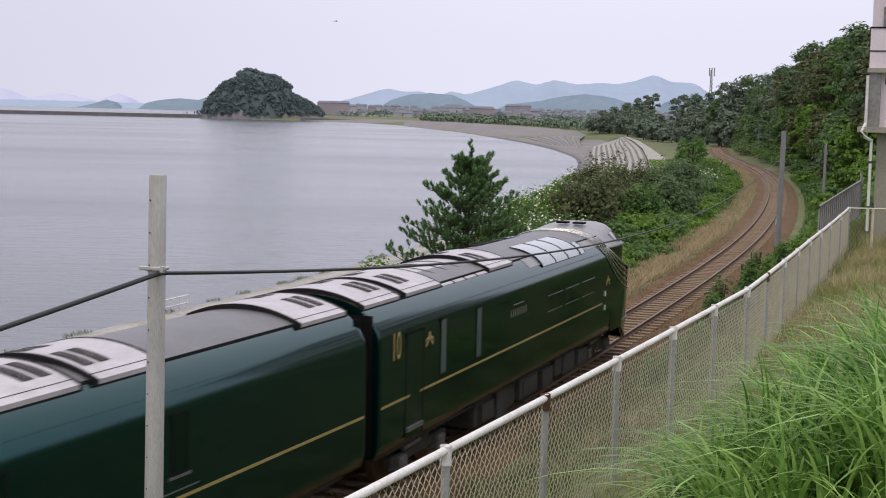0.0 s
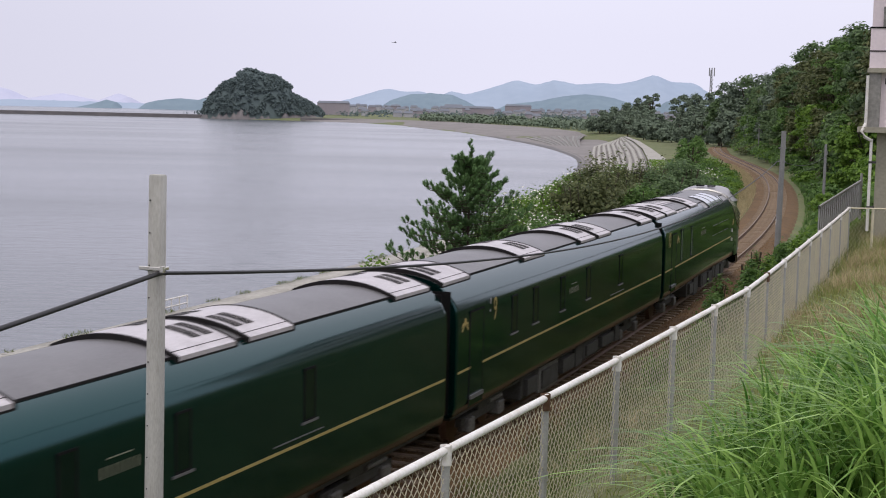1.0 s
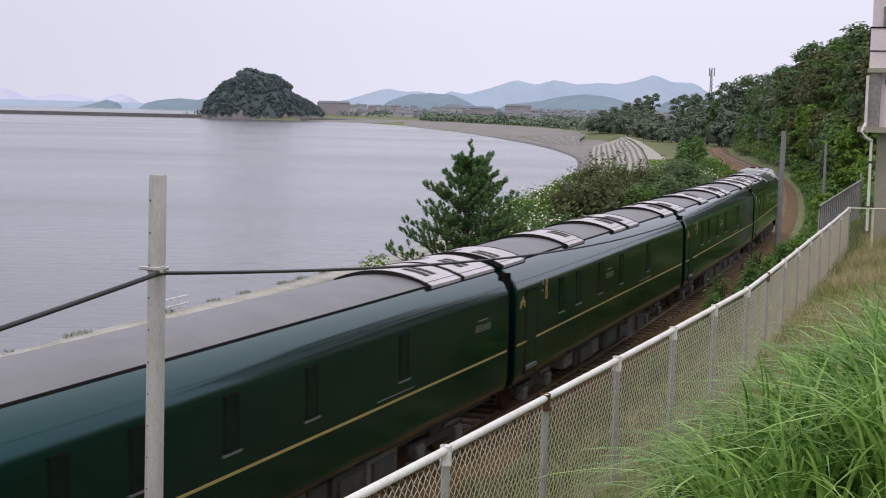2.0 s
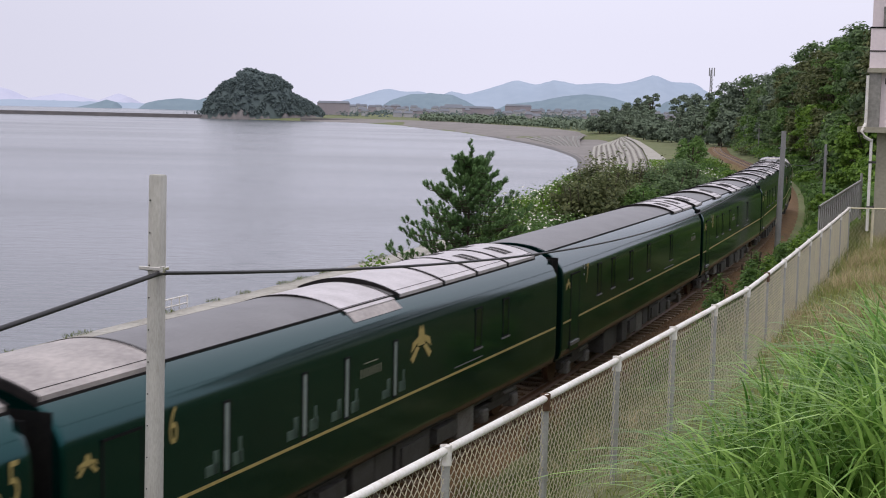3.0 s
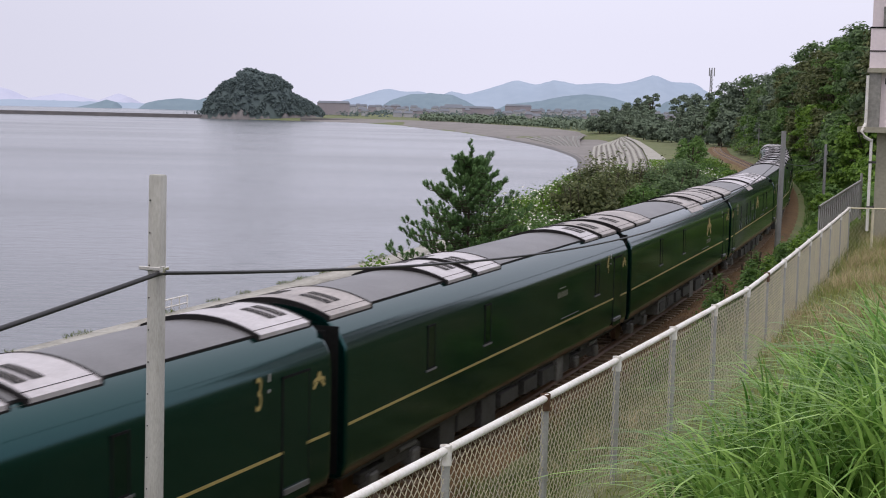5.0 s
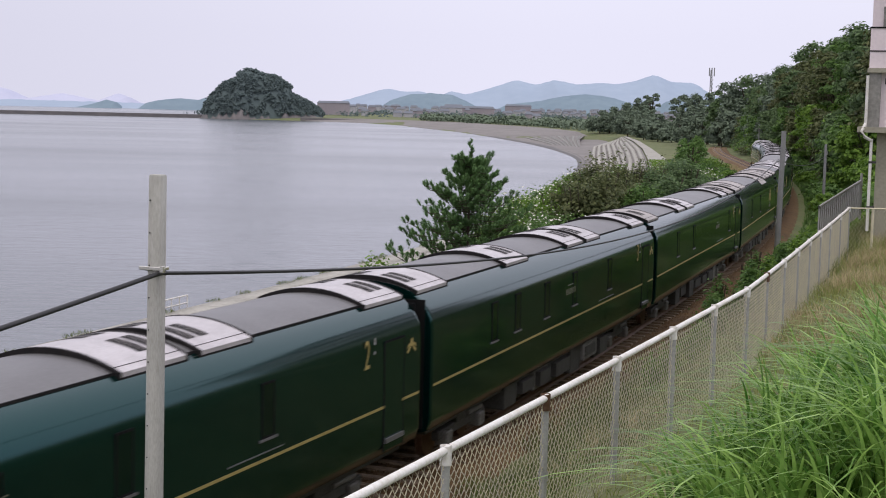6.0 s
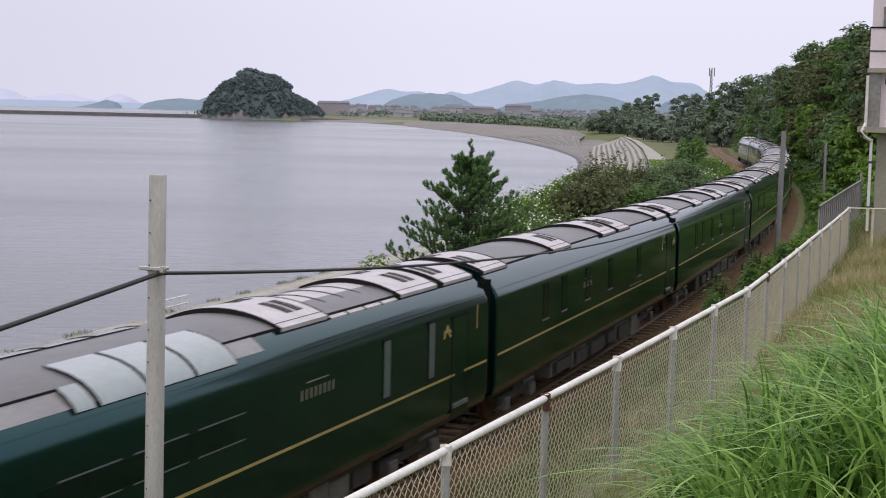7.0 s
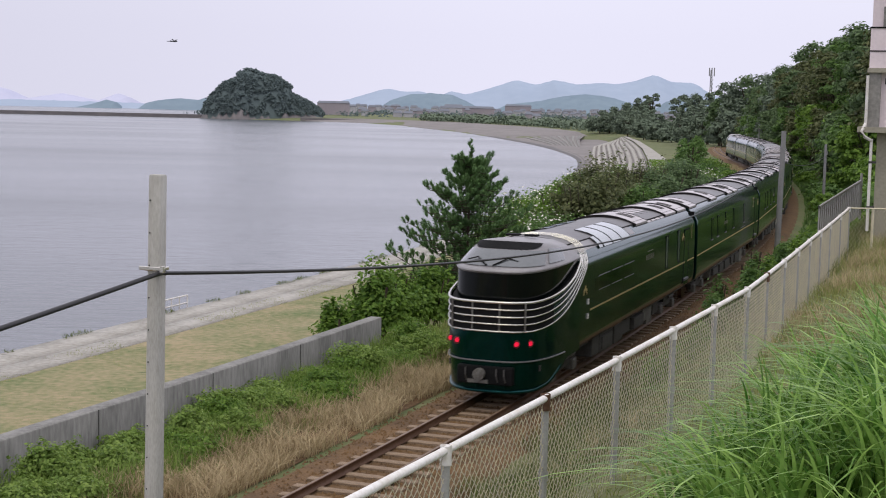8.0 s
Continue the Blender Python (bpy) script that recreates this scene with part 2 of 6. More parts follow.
def cyl(bm, c, r, depth, axis="x", seg=20, r2=None):
    rot = {"x": Matrix.Rotation(radians(90), 4, "Y"), "y": Matrix.Rotation(radians(90), 4, "X"), "z": Matrix.Identity(4)}[axis]
    bmesh.ops.create_cone(bm, cap_ends=True, segments=seg, radius1=r, radius2=r if r2 is None else r2, depth=depth, matrix=Matrix.Translation(c) @ rot)
    return bm


def grid_faces(nu, nv):
    i, j = np.meshgrid(np.arange(nu - 1), np.arange(nv - 1), indexing="ij")
    a = (i * nv + j).ravel()
    return np.stack([a, a + nv, a + nv + 1, a + 1], -1)


# ---- the railway line: a gentle left-hand curve ----
KS = [0, 20, 40, 60, 80, 105, 130, 160, 195, 240, 300]
KV = [-0.00150, -0.00080, -0.00150, -0.00176, -0.00122, -0.00086, -0.00151, -0.00161, -0.00024, 0.00097, 0.0016]
LS = np.arange(-240, 340.01, 0.5)
LK = np.interp(LS, KS, KV)
LH = np.concatenate([[0], np.cumsum((LK[1:] + LK[:-1]) * 0.25)])
LH += 0.4220 - np.interp(-40, LS, LH)
LX = np.concatenate([[0], np.cumsum(np.sin((LH[1:] + LH[:-1]) / 2) * 0.5)])
LY = np.concatenate([[0], np.cumsum(np.cos((LH[1:] + LH[:-1]) / 2) * 0.5)])
LX += -15.626 - np.interp(-40, LS, LX)
LY += -5.292 - np.interp(-40, LS, LY)


def line(s, d=0.0, z=0.0):
    """World points at s metres along the line, d metres to its right."""
    h = np.interp(s, LS, LH)
    return np.stack([np.interp(s, LS, LX) + d * np.cos(h), np.interp(s, LS, LY) - d * np.sin(h), z + 0 * h], -1)


def heading(s):
    return float(np.degrees(np.interp(s, LS, LH)))


def on_line(s, d, z, turn=0.0):
    p = line(s, d, z)
    return pose(p[0], p[1], p[2], 0, 0, turn - heading(s))


def nearest(x, y):
    """Distance along and to the right of the line, for arrays of points."""
    x, y = np.asarray(x, float).ravel(), np.asarray(y, float).ravel()
    sx, sy, ss = LX[::4], LY[::4], LS[::4]
    i = np.empty(len(x), int)
    for a in range(0, len(x), 20000):
        i[a:a + 20000] = ((x[a:a + 20000, None] - sx) ** 2 + (y[a:a + 20000, None] - sy) ** 2).argmin(1)
    h = LH[::4][i]
    dx, dy = x - sx[i], y - sy[i]
    return ss[i] + dx * np.sin(h) + dy * np.cos(h), dx * np.cos(h) - dy * np.sin(h)


# ---- coast ----
QUAY = [tuple(line(s, -22.0)[:2]) for s in range(-240, 63, 6)]
COAST = np.array(QUAY + [(4, 140), (11, 183), (18.6, 226), (26.2, 285), (31.0, 340), (30.6, 400), (28.2, 455), (22.6, 520), (8, 660), (-11, 750),
                         (-35, 900), (-81, 955), (-165, 1000), (-176, 1012), (-150, 1120), (-190, 2300), (-600, 5300), (-2500, 5800)])


def rounded(p, keep):
    """Cuts the corners of a line of points, but for its first ones."""
    head, q = p[:keep], p[keep:]
    for _ in range(2):
        m = [q[0]]
        for a, b in zip(q[:-1], q[1:]):
            m += [a * 0.75 + b * 0.25, a * 0.25 + b * 0.75]
        q = np.array(m + [q[-1]])
    return np.concatenate([head, q])


COAST = rounded(COAST, len(QUAY))


def coast(x, y):
    """Signed distance inland from the coast."""
    p = np.stack([np.asarray(x, float).ravel(), np.asarray(y, float).ravel()], -1)
    best, sign = np.full(len(p), 1e9), np.ones(len(p))
    for a, b in zip(COAST[:-1], COAST[1:]):
        ab = b - a
        t = np.clip(((p - a) @ ab) / (ab @ ab), 0, 1)
        q = p - (a + t[:, None] * ab)
        dd = np.hypot(q[:, 0], q[:, 1])
        c = ab[0] * (p[:, 1] - a[1]) - ab[1] * (p[:, 0] - a[0])
        new_best = dd < best
        best[new_best] = dd[new_best]
        sign[new_best] = np.where(c[new_best] < 0, 1, -1)
    return best * sign


def smooth_step(a, b, v):
    t = np.clip((v - a) / (b - a), 0, 1)
    return t * t * (3 - 2 * t)


def height(x, y):
    """The height of the ground."""
    x, y = np.asarray(x, float), np.asarray(y, float)
    shape = x.shape
    s, d = nearest(x, y)
    c = coast(x, y)
    far = smooth_step(66, 90, s)
    shore = (1 - far) * np.interp(c, [-30, -0.4, 0, 2.6, 9, 14], [-8, -6.5, -2.06, -2.04, -1.95, -1.6]) + far * np.interp(c, [-60, 0, 22, 40], [-8, -4, -2.3, -1.8])
    yy = y.ravel()
    ax, bx = np.interp(yy, [222, 272, 337, 429, 520], [20.5, 27.5, 33.8, 43.6, 60]), np.interp(yy, [222, 276, 357, 439, 519], [31.2, 38.3, 48.1, 56.5, 63])
    w = (x.ravel() - ax) / (bx - ax)
    fa = smooth_step(190, 222, yy) * (1 - smooth_step(545, 620, yy))
    steps = np.where(w < 0, np.interp(c, [-60, 0, 60], [-8, -4, -3.75]), np.interp(w, [0, 1, 1.05], [-3.8, -2.2, -1.85]))
    shore = shore * (1 - fa) + np.where(c < 0, shore, steps) * fa
    bench = np.interp(d, [-30, -13, -6.9, -6.3, -2.6, -1.9, 1.9, 2.6], [-9, -3.2, -1.0, -0.5, -0.5, -0.33, -0.33, -0.5])
    walled = (s < 13.2) & (d < -6.6) & (d > -20)
    bench = np.where(walled, -3, bench)
    near_hill = np.interp(d, [2.6, 4, 7.9, 8.4, 9.4, 11, 15, 25, 60, 200], [-0.5, -0.2, 3.6, 3.8, 4.0, 4.55, 5.7, 6.3, 8, 9])
    far_hill = np.interp(d, [2.6, 5, 9, 16, 30, 60, 200], [-0.5, 0.0, 2.4, 4.5, 6.5, 7.5, 4])
    mixh = smooth_step(12, 55, s)
    hill = (1 - mixh) * near_hill + mixh * far_hill
    away = smooth_step(270, 420, np.asarray(y).ravel())
    hill = hill * (1 - away) - 1.5 * away
    z = np.where(d > 0, np.where(d < 2.6, bench, hill), np.maximum(shore, bench))
    z = np.where(c < 0, shore, z)
    rough = np.array([noise.noise((a * 0.35, b * 0.35, 0)) for a, b in zip(x.ravel(), y.ravel())]) if x.size < 90000 else 0
    z = z + np.where((np.abs(d) > 3) & (c > 4) & ~walled, 0.12, 0) * rough
    return z.reshape(shape)


def ground_z(x, y):
    return float(height(np.array([x]), np.array([y]))[0])


# ---- ground, sea, line ----
def graded(a, b, lo, hi, fine, coarse, ratio=1.18):
    """Coordinates fine between a and b, growing coarser to lo and hi."""
    mid = list(np.arange(a, b + fine / 2, fine))
    left, step, v = [], fine, a
    while v > lo:
        step = min(step * ratio, coarse)
        v -= step
        left.append(v)
    right, step, v = [], fine, b
    while v < hi:
        step = min(step * ratio, coarse)
        v += step
        right.append(v)
    return np.array(left[::-1] + mid + right)


def build_ground():
    gx, gy = graded(-24, 40, -2600, 2600, 0.8, 180), graded(-6, 150, -320, 4700, 0.8, 200, 1.1)
    X, Y = np.meshgrid(gx, gy, indexing="ij")
    Z = height(X, Y)
    g = raw("ground", np.stack([X, Y, Z], -1), grid_faces(len(gx), len(gy)), M["ground"], smooth=True)
    tagged(g, "dry grassy ground of the coast and the hillside", "ground", kind="structure")
    v = np.array([(-4000, -400, -4), (4000, -400, -4), (4000, 4900, -4), (-4000, 4900, -4)])
    w = raw("water", v, [[0, 1, 2, 3]], M["water"])
    tagged(w, "calm grey sea in a wide bay under an overcast sky", "sea", kind="structure")


def strip(name, s, cross, mat, label, category, kind="structure", parent=None, smooth=False):
    """A band along the line with one cross-section of (d, z)."""
    s = np.asarray(s, float)
    v = np.stack([line(s, d, z) for d, z in cross], 1)
    ob = raw(name, v, grid_faces(len(s), len(cross)), mat, parent, smooth=smooth)
    return tagged(ob, label, category, kind=kind)


def build_line():
    s = np.arange(-235, 300.1, 1.0)
    strip("ballast", s, [(-2.5, -0.62), (-1.9, -0.36), (-1.6, -0.22), (1.6, -0.22), (2.0, -0.36), (2.6, -0.62)], M["ballast"], "rust-brown ballast bed of a single railway line", "ballast")
    strip("ballast_shoulder", np.arange(-60, 48.1, 1.0), [(-3.7, -0.47), (-2.9, -0.41), (-2.2, -0.39)], M["ballast"], "scattered rusty ballast at the foot of the bed", "ballast")
    # loose stones over the bed near the viewpoint
    rng = np.random.default_rng(5)
    n = 16000
    ss, dd = rng.uniform(-14, 60, n), rng.normal(0, 1.25, n).clip(-2.7, 2.7)
    z = np.interp(np.abs(dd), [0, 1.6, 2.0, 2.6], [-0.2, -0.2, -0.34, -0.6])
    c = line(ss, 0) + np.stack([dd * np.cos(np.interp(ss, LS, LH)), -dd * np.sin(np.interp(ss, LS, LH)), z], -1)
    r = rng.uniform(0.02, 0.045, (n, 1, 1))
    tet = np.array([(1, 0, -0.5), (-0.5, 0.9, -0.5), (-0.5, -0.9, -0.5), (0.1, 0.1, 0.7)])
    v = c[:, None, :] + r * (tet[None] + rng.uniform(-0.35, 0.35, (n, 4, 3)))
    f = np.array([(0, 1, 3), (1, 2, 3), (2, 0, 3)])[None] + 4 * np.arange(n)[:, None, None]
    tagged(raw("ballast_stones", v.reshape(-1, 3), f.reshape(-1, 3), M["ballast"]), "loose rusty ballast stones between the sleepers", "gravel", kind="stuff")
    track = thing("railway_track", pose(0, 0, 0), "single railway track of rusty rails on weathered sleepers", "railway track", kind="structure")
    for side in (-1, 1):
        pr = [(-0.065, -0.17), (-0.065, -0.155), (-0.012, -0.14), (-0.012, -0.04), (-0.034, -0.03), (-0.034, -0.002), (0.034, -0.002), (0.034, -0.03), (0.012, -0.04), (0.012, -0.14), (0.065, -0.155), (0.065, -0.17)]
        v = np.stack([line(s, side * 0.567 + a, b) for a, b in pr], 1)
        rail = raw("rail", v, grid_faces(len(s), len(pr)), M["rail"], track)
        v = np.stack([line(s, side * 0.567 + a, b) for a, b in [(-0.03, -0.001), (0.03, -0.001)]], 1)
        raw("rail_head", v, grid_faces(len(s), 2), M["railtop"], rail, "worn bright running surface")
    bm = boxes((-1.05, 1.05, -0.11, 0.11, -0.30, -0.16), bevel=0.012)
    me = bpy.data.meshes.new("sleeper")
    bm.to_mesh(me), bm.free()
    me.materials.append(M["sleeper"])
    rng = random.Random(3)
    for i in range(300):
        sl = new("sleeper", me)
        sl.parent = track
        sl.matrix_basis = on_line(-22 + i * 0.66 + rng.uniform(-0.03, 0.03), rng.uniform(-0.04, 0.04), rng.uniform(-0.015, 0.01), rng.uniform(-1.5, 1.5))
    rest = [tuple(line(s, a, b)) for s in np.arange(176.2, 290, 0.66) for a, b in ((-1.05, -0.17), (1.05, -0.17))]
    v, f = [], []
    for k in range(0, len(rest), 2):
        a, b = np.array(rest[k]), np.array(rest[k + 1])
        t = np.array([-(b - a)[1], (b - a)[0], 0]) / 2.1 * 0.11
        up = np.array([0, 0, 0.14])
        n = len(v)
        v += [a - t, a + t, b + t, b - t, a - t - up, a + t - up, b + t - up, b - t - up]
        f += [(n, n + 3, n + 2, n + 1), (n, n + 1, n + 5, n + 4), (n + 2, n + 3, n + 7, n + 6), (n + 1, n + 2, n + 6, n + 5), (n + 3, n, n + 4, n + 7)]
    tagged(raw("sleepers_far", v, f, M["sleeper"], track), "far sleepers beyond the bend", kind="stuff")


# ---- the train ----
CAR = 20.918
HALF = 10.21
SECTION = [(1.30, 0.98), (1.40, 1.02), (1.45, 1.25), (1.455, 1.9), (1.455, 2.6), (1.45, 3.0), (1.425, 3.24), (1.34, 3.40), (1.24, 3.53), (1.12, 3.64), (0.98, 3.73), (0.8, 3.80), (0.5, 3.87), (0.2, 3.90), (0, 3.905)]


def ring(y, k=1.0):
    r = [(x * k, y, z) for x, z in SECTION]
    return r + [(-x, yy, z) for x, yy, z in r[-2::-1]]


def loft(bm, rings, cap=(True, True)):
    rows = [[bm.verts.new(p) for p in r] for r in rings]
    for a, b in zip(rows[:-1], rows[1:]):
        for i in range(len(a) - 1):
            bm.faces.new((a[i], a[i + 1], b[i + 1], b[i]))
        bm.faces.new((a[-1], a[0], b[0], b[-1]))
    for f in bm.faces:
        f.smooth = True
    caps = ([bm.faces.new(rows[0])] if cap[0] else []) + ([bm.faces.new(rows[-1][::-1])] if cap[1] else [])
    for f in caps:
        for e in f.edges:
            e.smooth = False
    bmesh.ops.recalc_face_normals(bm, faces=bm.faces)
    return rows


def arch(y0, y1, half, lift, n=14, ends=True, skirt=0.14):
    """A curved cover across the roof, with a shallow upright skirt."""
    bm = bmesh.new()
    prof = []
    for i in range(n + 1):
        x = -half + 2 * half * i / n
        prof.append((x, 3.635 + lift + (0.26 - 0.26 * (x / 1.12) ** 2)))
    pts = [(-half, prof[0][1] - skirt)] + prof + [(half, prof[-1][1] - skirt)]
    a = [bm.verts.new((x, y0, z)) for x, z in pts]
    b = [bm.verts.new((x, y1, z)) for x, z in pts]
    for i in range(len(pts) - 1):
        bm.faces.new((a[i], a[i + 1], b[i + 1], b[i]))
    if ends:
        bm.faces.new(a), bm.faces.new(b[::-1])
    bmesh.ops.recalc_face_normals(bm, faces=bm.faces)
    return bm


def cover_z(x, tall):
    return 3.635 + tall + 0.26 - 0.26 * (x / 1.12) ** 2


def roof_cover(car, y0, y1, louvres=(), tall=0.10, rim=True, mat="silver"):
    """One arched cover with a thin dark rim, a lip seam, a black strip for the shaded recess below and louvre strips
    that run down its slope.
    """
    c = part("roof_cover", arch(y0, y1, 1.08, tall, ends=True, skirt=0.07), M[mat], car, "silver arched roof cover" if mat == "silver" else "dirty silver-grey arched roof cover")
    for y in (y0, y1):
        bm = bmesh.new()
        w = 0.028 if rim else 0.012
        xs = [-1.085 + 2.17 * i / 16 for i in range(17)]
        rows = [[bm.verts.new((x * k, yy, cover_z(x, tall) + dz)) for x in xs] for yy, dz, k in ((y - w, -0.12, 1.0), (y - w, 0.010, 1), (y + w, 0.010, 1), (y + w, -0.12, 1.0))]
        for a, b in zip(rows[:-1], rows[1:]):
            for i in range(16):
                bm.faces.new((a[i], a[i + 1], b[i + 1], b[i]))
        bm.faces.new([r[0] for r in rows]), bm.faces.new([r[16] for r in rows[::-1]])
        bmesh.ops.recalc_face_normals(bm, faces=bm.faces)
        part("arch_rim", bm, M["nearblack"], c, "thin black arch rim")
    for sx in (-1, 1):
        zs = cover_z(0.95, tall)
        part("lip_seam", boxes((sx * 0.945, sx * 0.957, y0 + 0.03, y1 - 0.03, zs - 0.02, zs + 0.004)), M["nearblack"], c, "dark seam above the lip")
        # Solid black strip paints the shade of the recess below the lip.
        part("recess_shade_strip", boxes((sx * 1.02, sx * 1.09, y0, y1, 3.60, cover_z(1.08, tall) - 0.065)), M["nearblack"], c, "black strip painted as the shaded recess under the cover")
        for l0, l1 in louvres:
            for yy in ((l0 + l1) / 2 - 0.17, (l0 + l1) / 2 + 0.17):
                us = np.linspace(0.20, 0.76, 7)
                v = np.array([[(sx * u, yy + e, cover_z(u, tall) + 0.005) for e in (-0.125, 0.125)] for u in us])
                lv = raw("louvre", v, grid_faces(7, 2), M["nearblack"], c, "black louvre panel")
                bm = bmesh.new()
                for e in (-0.06, 0.0, 0.06):
                    for a, b in zip(us[:-1], us[1:]):
                        vs = [bm.verts.new((sx * u, yy + e + q, cover_z(u, tall) + 0.012)) for u, q in ((a, -0.004), (a, 0.004), (b, 0.004), (b, -0.004))]
                        bm.faces.new(vs)
                part("louvre_slats", bm, M["dirty"], lv, "thin grey slats")
    return c


def cover_gap(car, y0, y1, tall=0.02):
    part("cover_gap", arch(y0, y1, 1.05, tall, skirt=0.1), M["under"], car, "dark grey recessed arch between two covers")


def roof_flank(car, y0, y1):
    """Pale plate over the shoulders below a flush cover."""
    for sx in (-1, 1):
        ys = np.linspace(y0, y1, 6)
        v = np.array([[(sx * (x + 0.008), y, z + 0.008) for x, z in SECTION[8:11]] for y in ys])
        raw("roof_flank", v, grid_faces(6, 3), M["dirty"], car, "pale weathered plate over the shoulder", smooth=True)


def roof_skin(car, y0, y1):
    """Grey roof sheet over the green shoulders, with seams."""
    xs = np.linspace(-0.99, 0.99, 15)
    zs = np.interp(np.abs(xs), [0, 0.2, 0.5, 0.8, 0.98, 1.12], [3.905, 3.90, 3.87, 3.80, 3.73, 3.64]) + 0.012
    ys = np.linspace(y0, y1, 12)
    v = np.array([[(x, y, z) for x, z in zip(xs, zs)] for y in ys])
    sk = raw("roof_sheet", v, grid_faces(len(ys), 15), M["roof"], car, "matt grey roof sheet", smooth=True)
    for sx in (-1, 1):
        part("gutter", boxes((sx * 0.975, sx * 1.0, y0, y1, 3.715, 3.755)), M["nearblack"], car, "thin dark gutter strip")
    return sk


def letters(text, size, m, mat, parent, name="number"):
    cu = bpy.data.curves.new("text", "FONT")
    cu.body, cu.size, cu.extrude, cu.align_x, cu.align_y = text, size, 0.002, "CENTER", "CENTER"
    tmp = new("text", cu)
    bpy.context.view_layer.update()
    me = bpy.data.meshes.new_from_object(tmp.evaluated_get(bpy.context.evaluated_depsgraph_get()))
    bpy.data.objects.remove(tmp)
    me.transform(m)
    me.materials.clear()
    return link_mesh(name, me, mat, parent, "gold car number")


def side_pose(sx, y, z):
    """Stands lettering on the car's side, facing out."""
    return Matrix.Translation((sx * 1.462, y, z)) @ Matrix.Rotation(radians(90 * sx), 4, "Z") @ Matrix.Rotation(radians(90), 4, "X") @ Matrix.Diagonal((0.62, 1, 1, 1))


def word_bars(car, sx, y, z, width, high, n=8):
    word = part("word_line", boxes((sx * 1.452, sx * 1.459, y - width * 0.30, y + width * 0.30, z + high * 1.05, z + high * 1.15)), M["letter"], car, "thin dull gold line of small lettering")
    for i in range(n):
        yy = y - width / 2 + width * (i + 0.5) / n
        part("letter_bar", boxes((sx * 1.455, sx * 1.461, yy - width / n * 0.12, yy + width / n * 0.12, z - high / 2, z + high / 2)), M["letter"], word)


def emblem(car, sx, y, z, k):
    """Plain winged shape in gold."""
    bm = bmesh.new()
    for pts in ([(-0.16, 0.0), (0.16, 0.0), (0.10, 0.42), (0.05, 0.55), (0, 0.40), (-0.05, 0.55), (-0.10, 0.42)],
                [(-0.42, -0.12), (-0.12, 0.12), (-0.12, 0.26), (-0.36, 0.14)], [(0.42, -0.12), (0.36, 0.14), (0.12, 0.26), (0.12, 0.12)],
                [(-0.34, -0.42), (-0.08, -0.05), (-0.20, 0.0), (-0.44, -0.28)], [(0.34, -0.42), (0.44, -0.28), (0.20, 0.0), (0.08, -0.05)]):
        vs = [bm.verts.new((sx * 1.461, y + sx * a * k * 1.55, z + b * k * 0.92)) for a, b in pts]
        f = bm.faces.new(vs)
        r = bmesh.ops.extrude_face_region(bm, geom=[f])
        bmesh.ops.translate(bm, vec=(sx * 0.004, 0, 0), verts=[q for q in r["geom"] if isinstance(q, bmesh.types.BMVert)])
    bmesh.ops.recalc_face_normals(bm, faces=bm.faces)
    part("emblem", bm, M["gold"], car, "plain gold winged emblem")


def window(car, sx, y, z0, z1, width, mat="tint", sill=False):
    w = part("window", boxes((sx * 1.440, sx * 1.4595, y - width / 2, y + width / 2, z0, z1)), M[mat], car)
    e = 0.035
    part("window_frame", boxes((sx * 1.448, sx * 1.464, y - width / 2 - e, y + width / 2 + e, z1, z1 + e), (sx * 1.448, sx * 1.464, y - width / 2 - e, y + width / 2 + e, z0 - e, z0),
                               (sx * 1.448, sx * 1.464, y - width / 2 - e, y - width / 2, z0, z1), (sx * 1.448, sx * 1.464, y + width / 2, y + width / 2 + e, z0, z1)), M["black"], w)
    if sill:
        part("window_sill", boxes((sx * 1.45, sx * 1.482, y - width / 2 - 0.1, y + width / 2 + 0.1, z0 - 0.07, z0 - 0.035)), M["roof"], w, "pale grey window sill")


def bogie(car, y):
    b = part("bogie", boxes((-1.02, -0.86, y - 1.5, y + 1.5, 0.42, 0.62), (0.86, 1.02, y - 1.5, y + 1.5, 0.42, 0.62), (-0.9, 0.9, y - 0.3, y + 0.3, 0.35, 0.75),
                            (-1.05, -0.8, y - 0.45, y + 0.45, 0.62, 0.95), (0.8, 1.05, y - 0.45, y + 0.45, 0.62, 0.95), bevel=0.02), M["under"], car, "grey bogie frame")
    for dy in (-1.05, 1.05):
        for sx in (-1, 1):
            part("axle_box", boxes((sx * 0.84, sx * 1.12, y + dy - 0.19, y + dy + 0.19, 0.27, 0.58), bevel=0.03), M["underlight"], b)
            bm = cyl(bmesh.new(), (sx * 0.58, y + dy, 0.43), 0.43, 0.12, "x", 24)
            cyl(bm, (sx * 0.51, y + dy, 0.43), 0.455, 0.03, "x", 24)
            part("wheel", bm, M["rail"], b, "dark steel wheel")
    for sx in (-1, 1):
        part("damper", cyl(bmesh.new(), (sx * 1.08, y + 0.6, 0.72), 0.05, 0.9, "y", 10), M["underlight"], b, "pale damper cylinder")


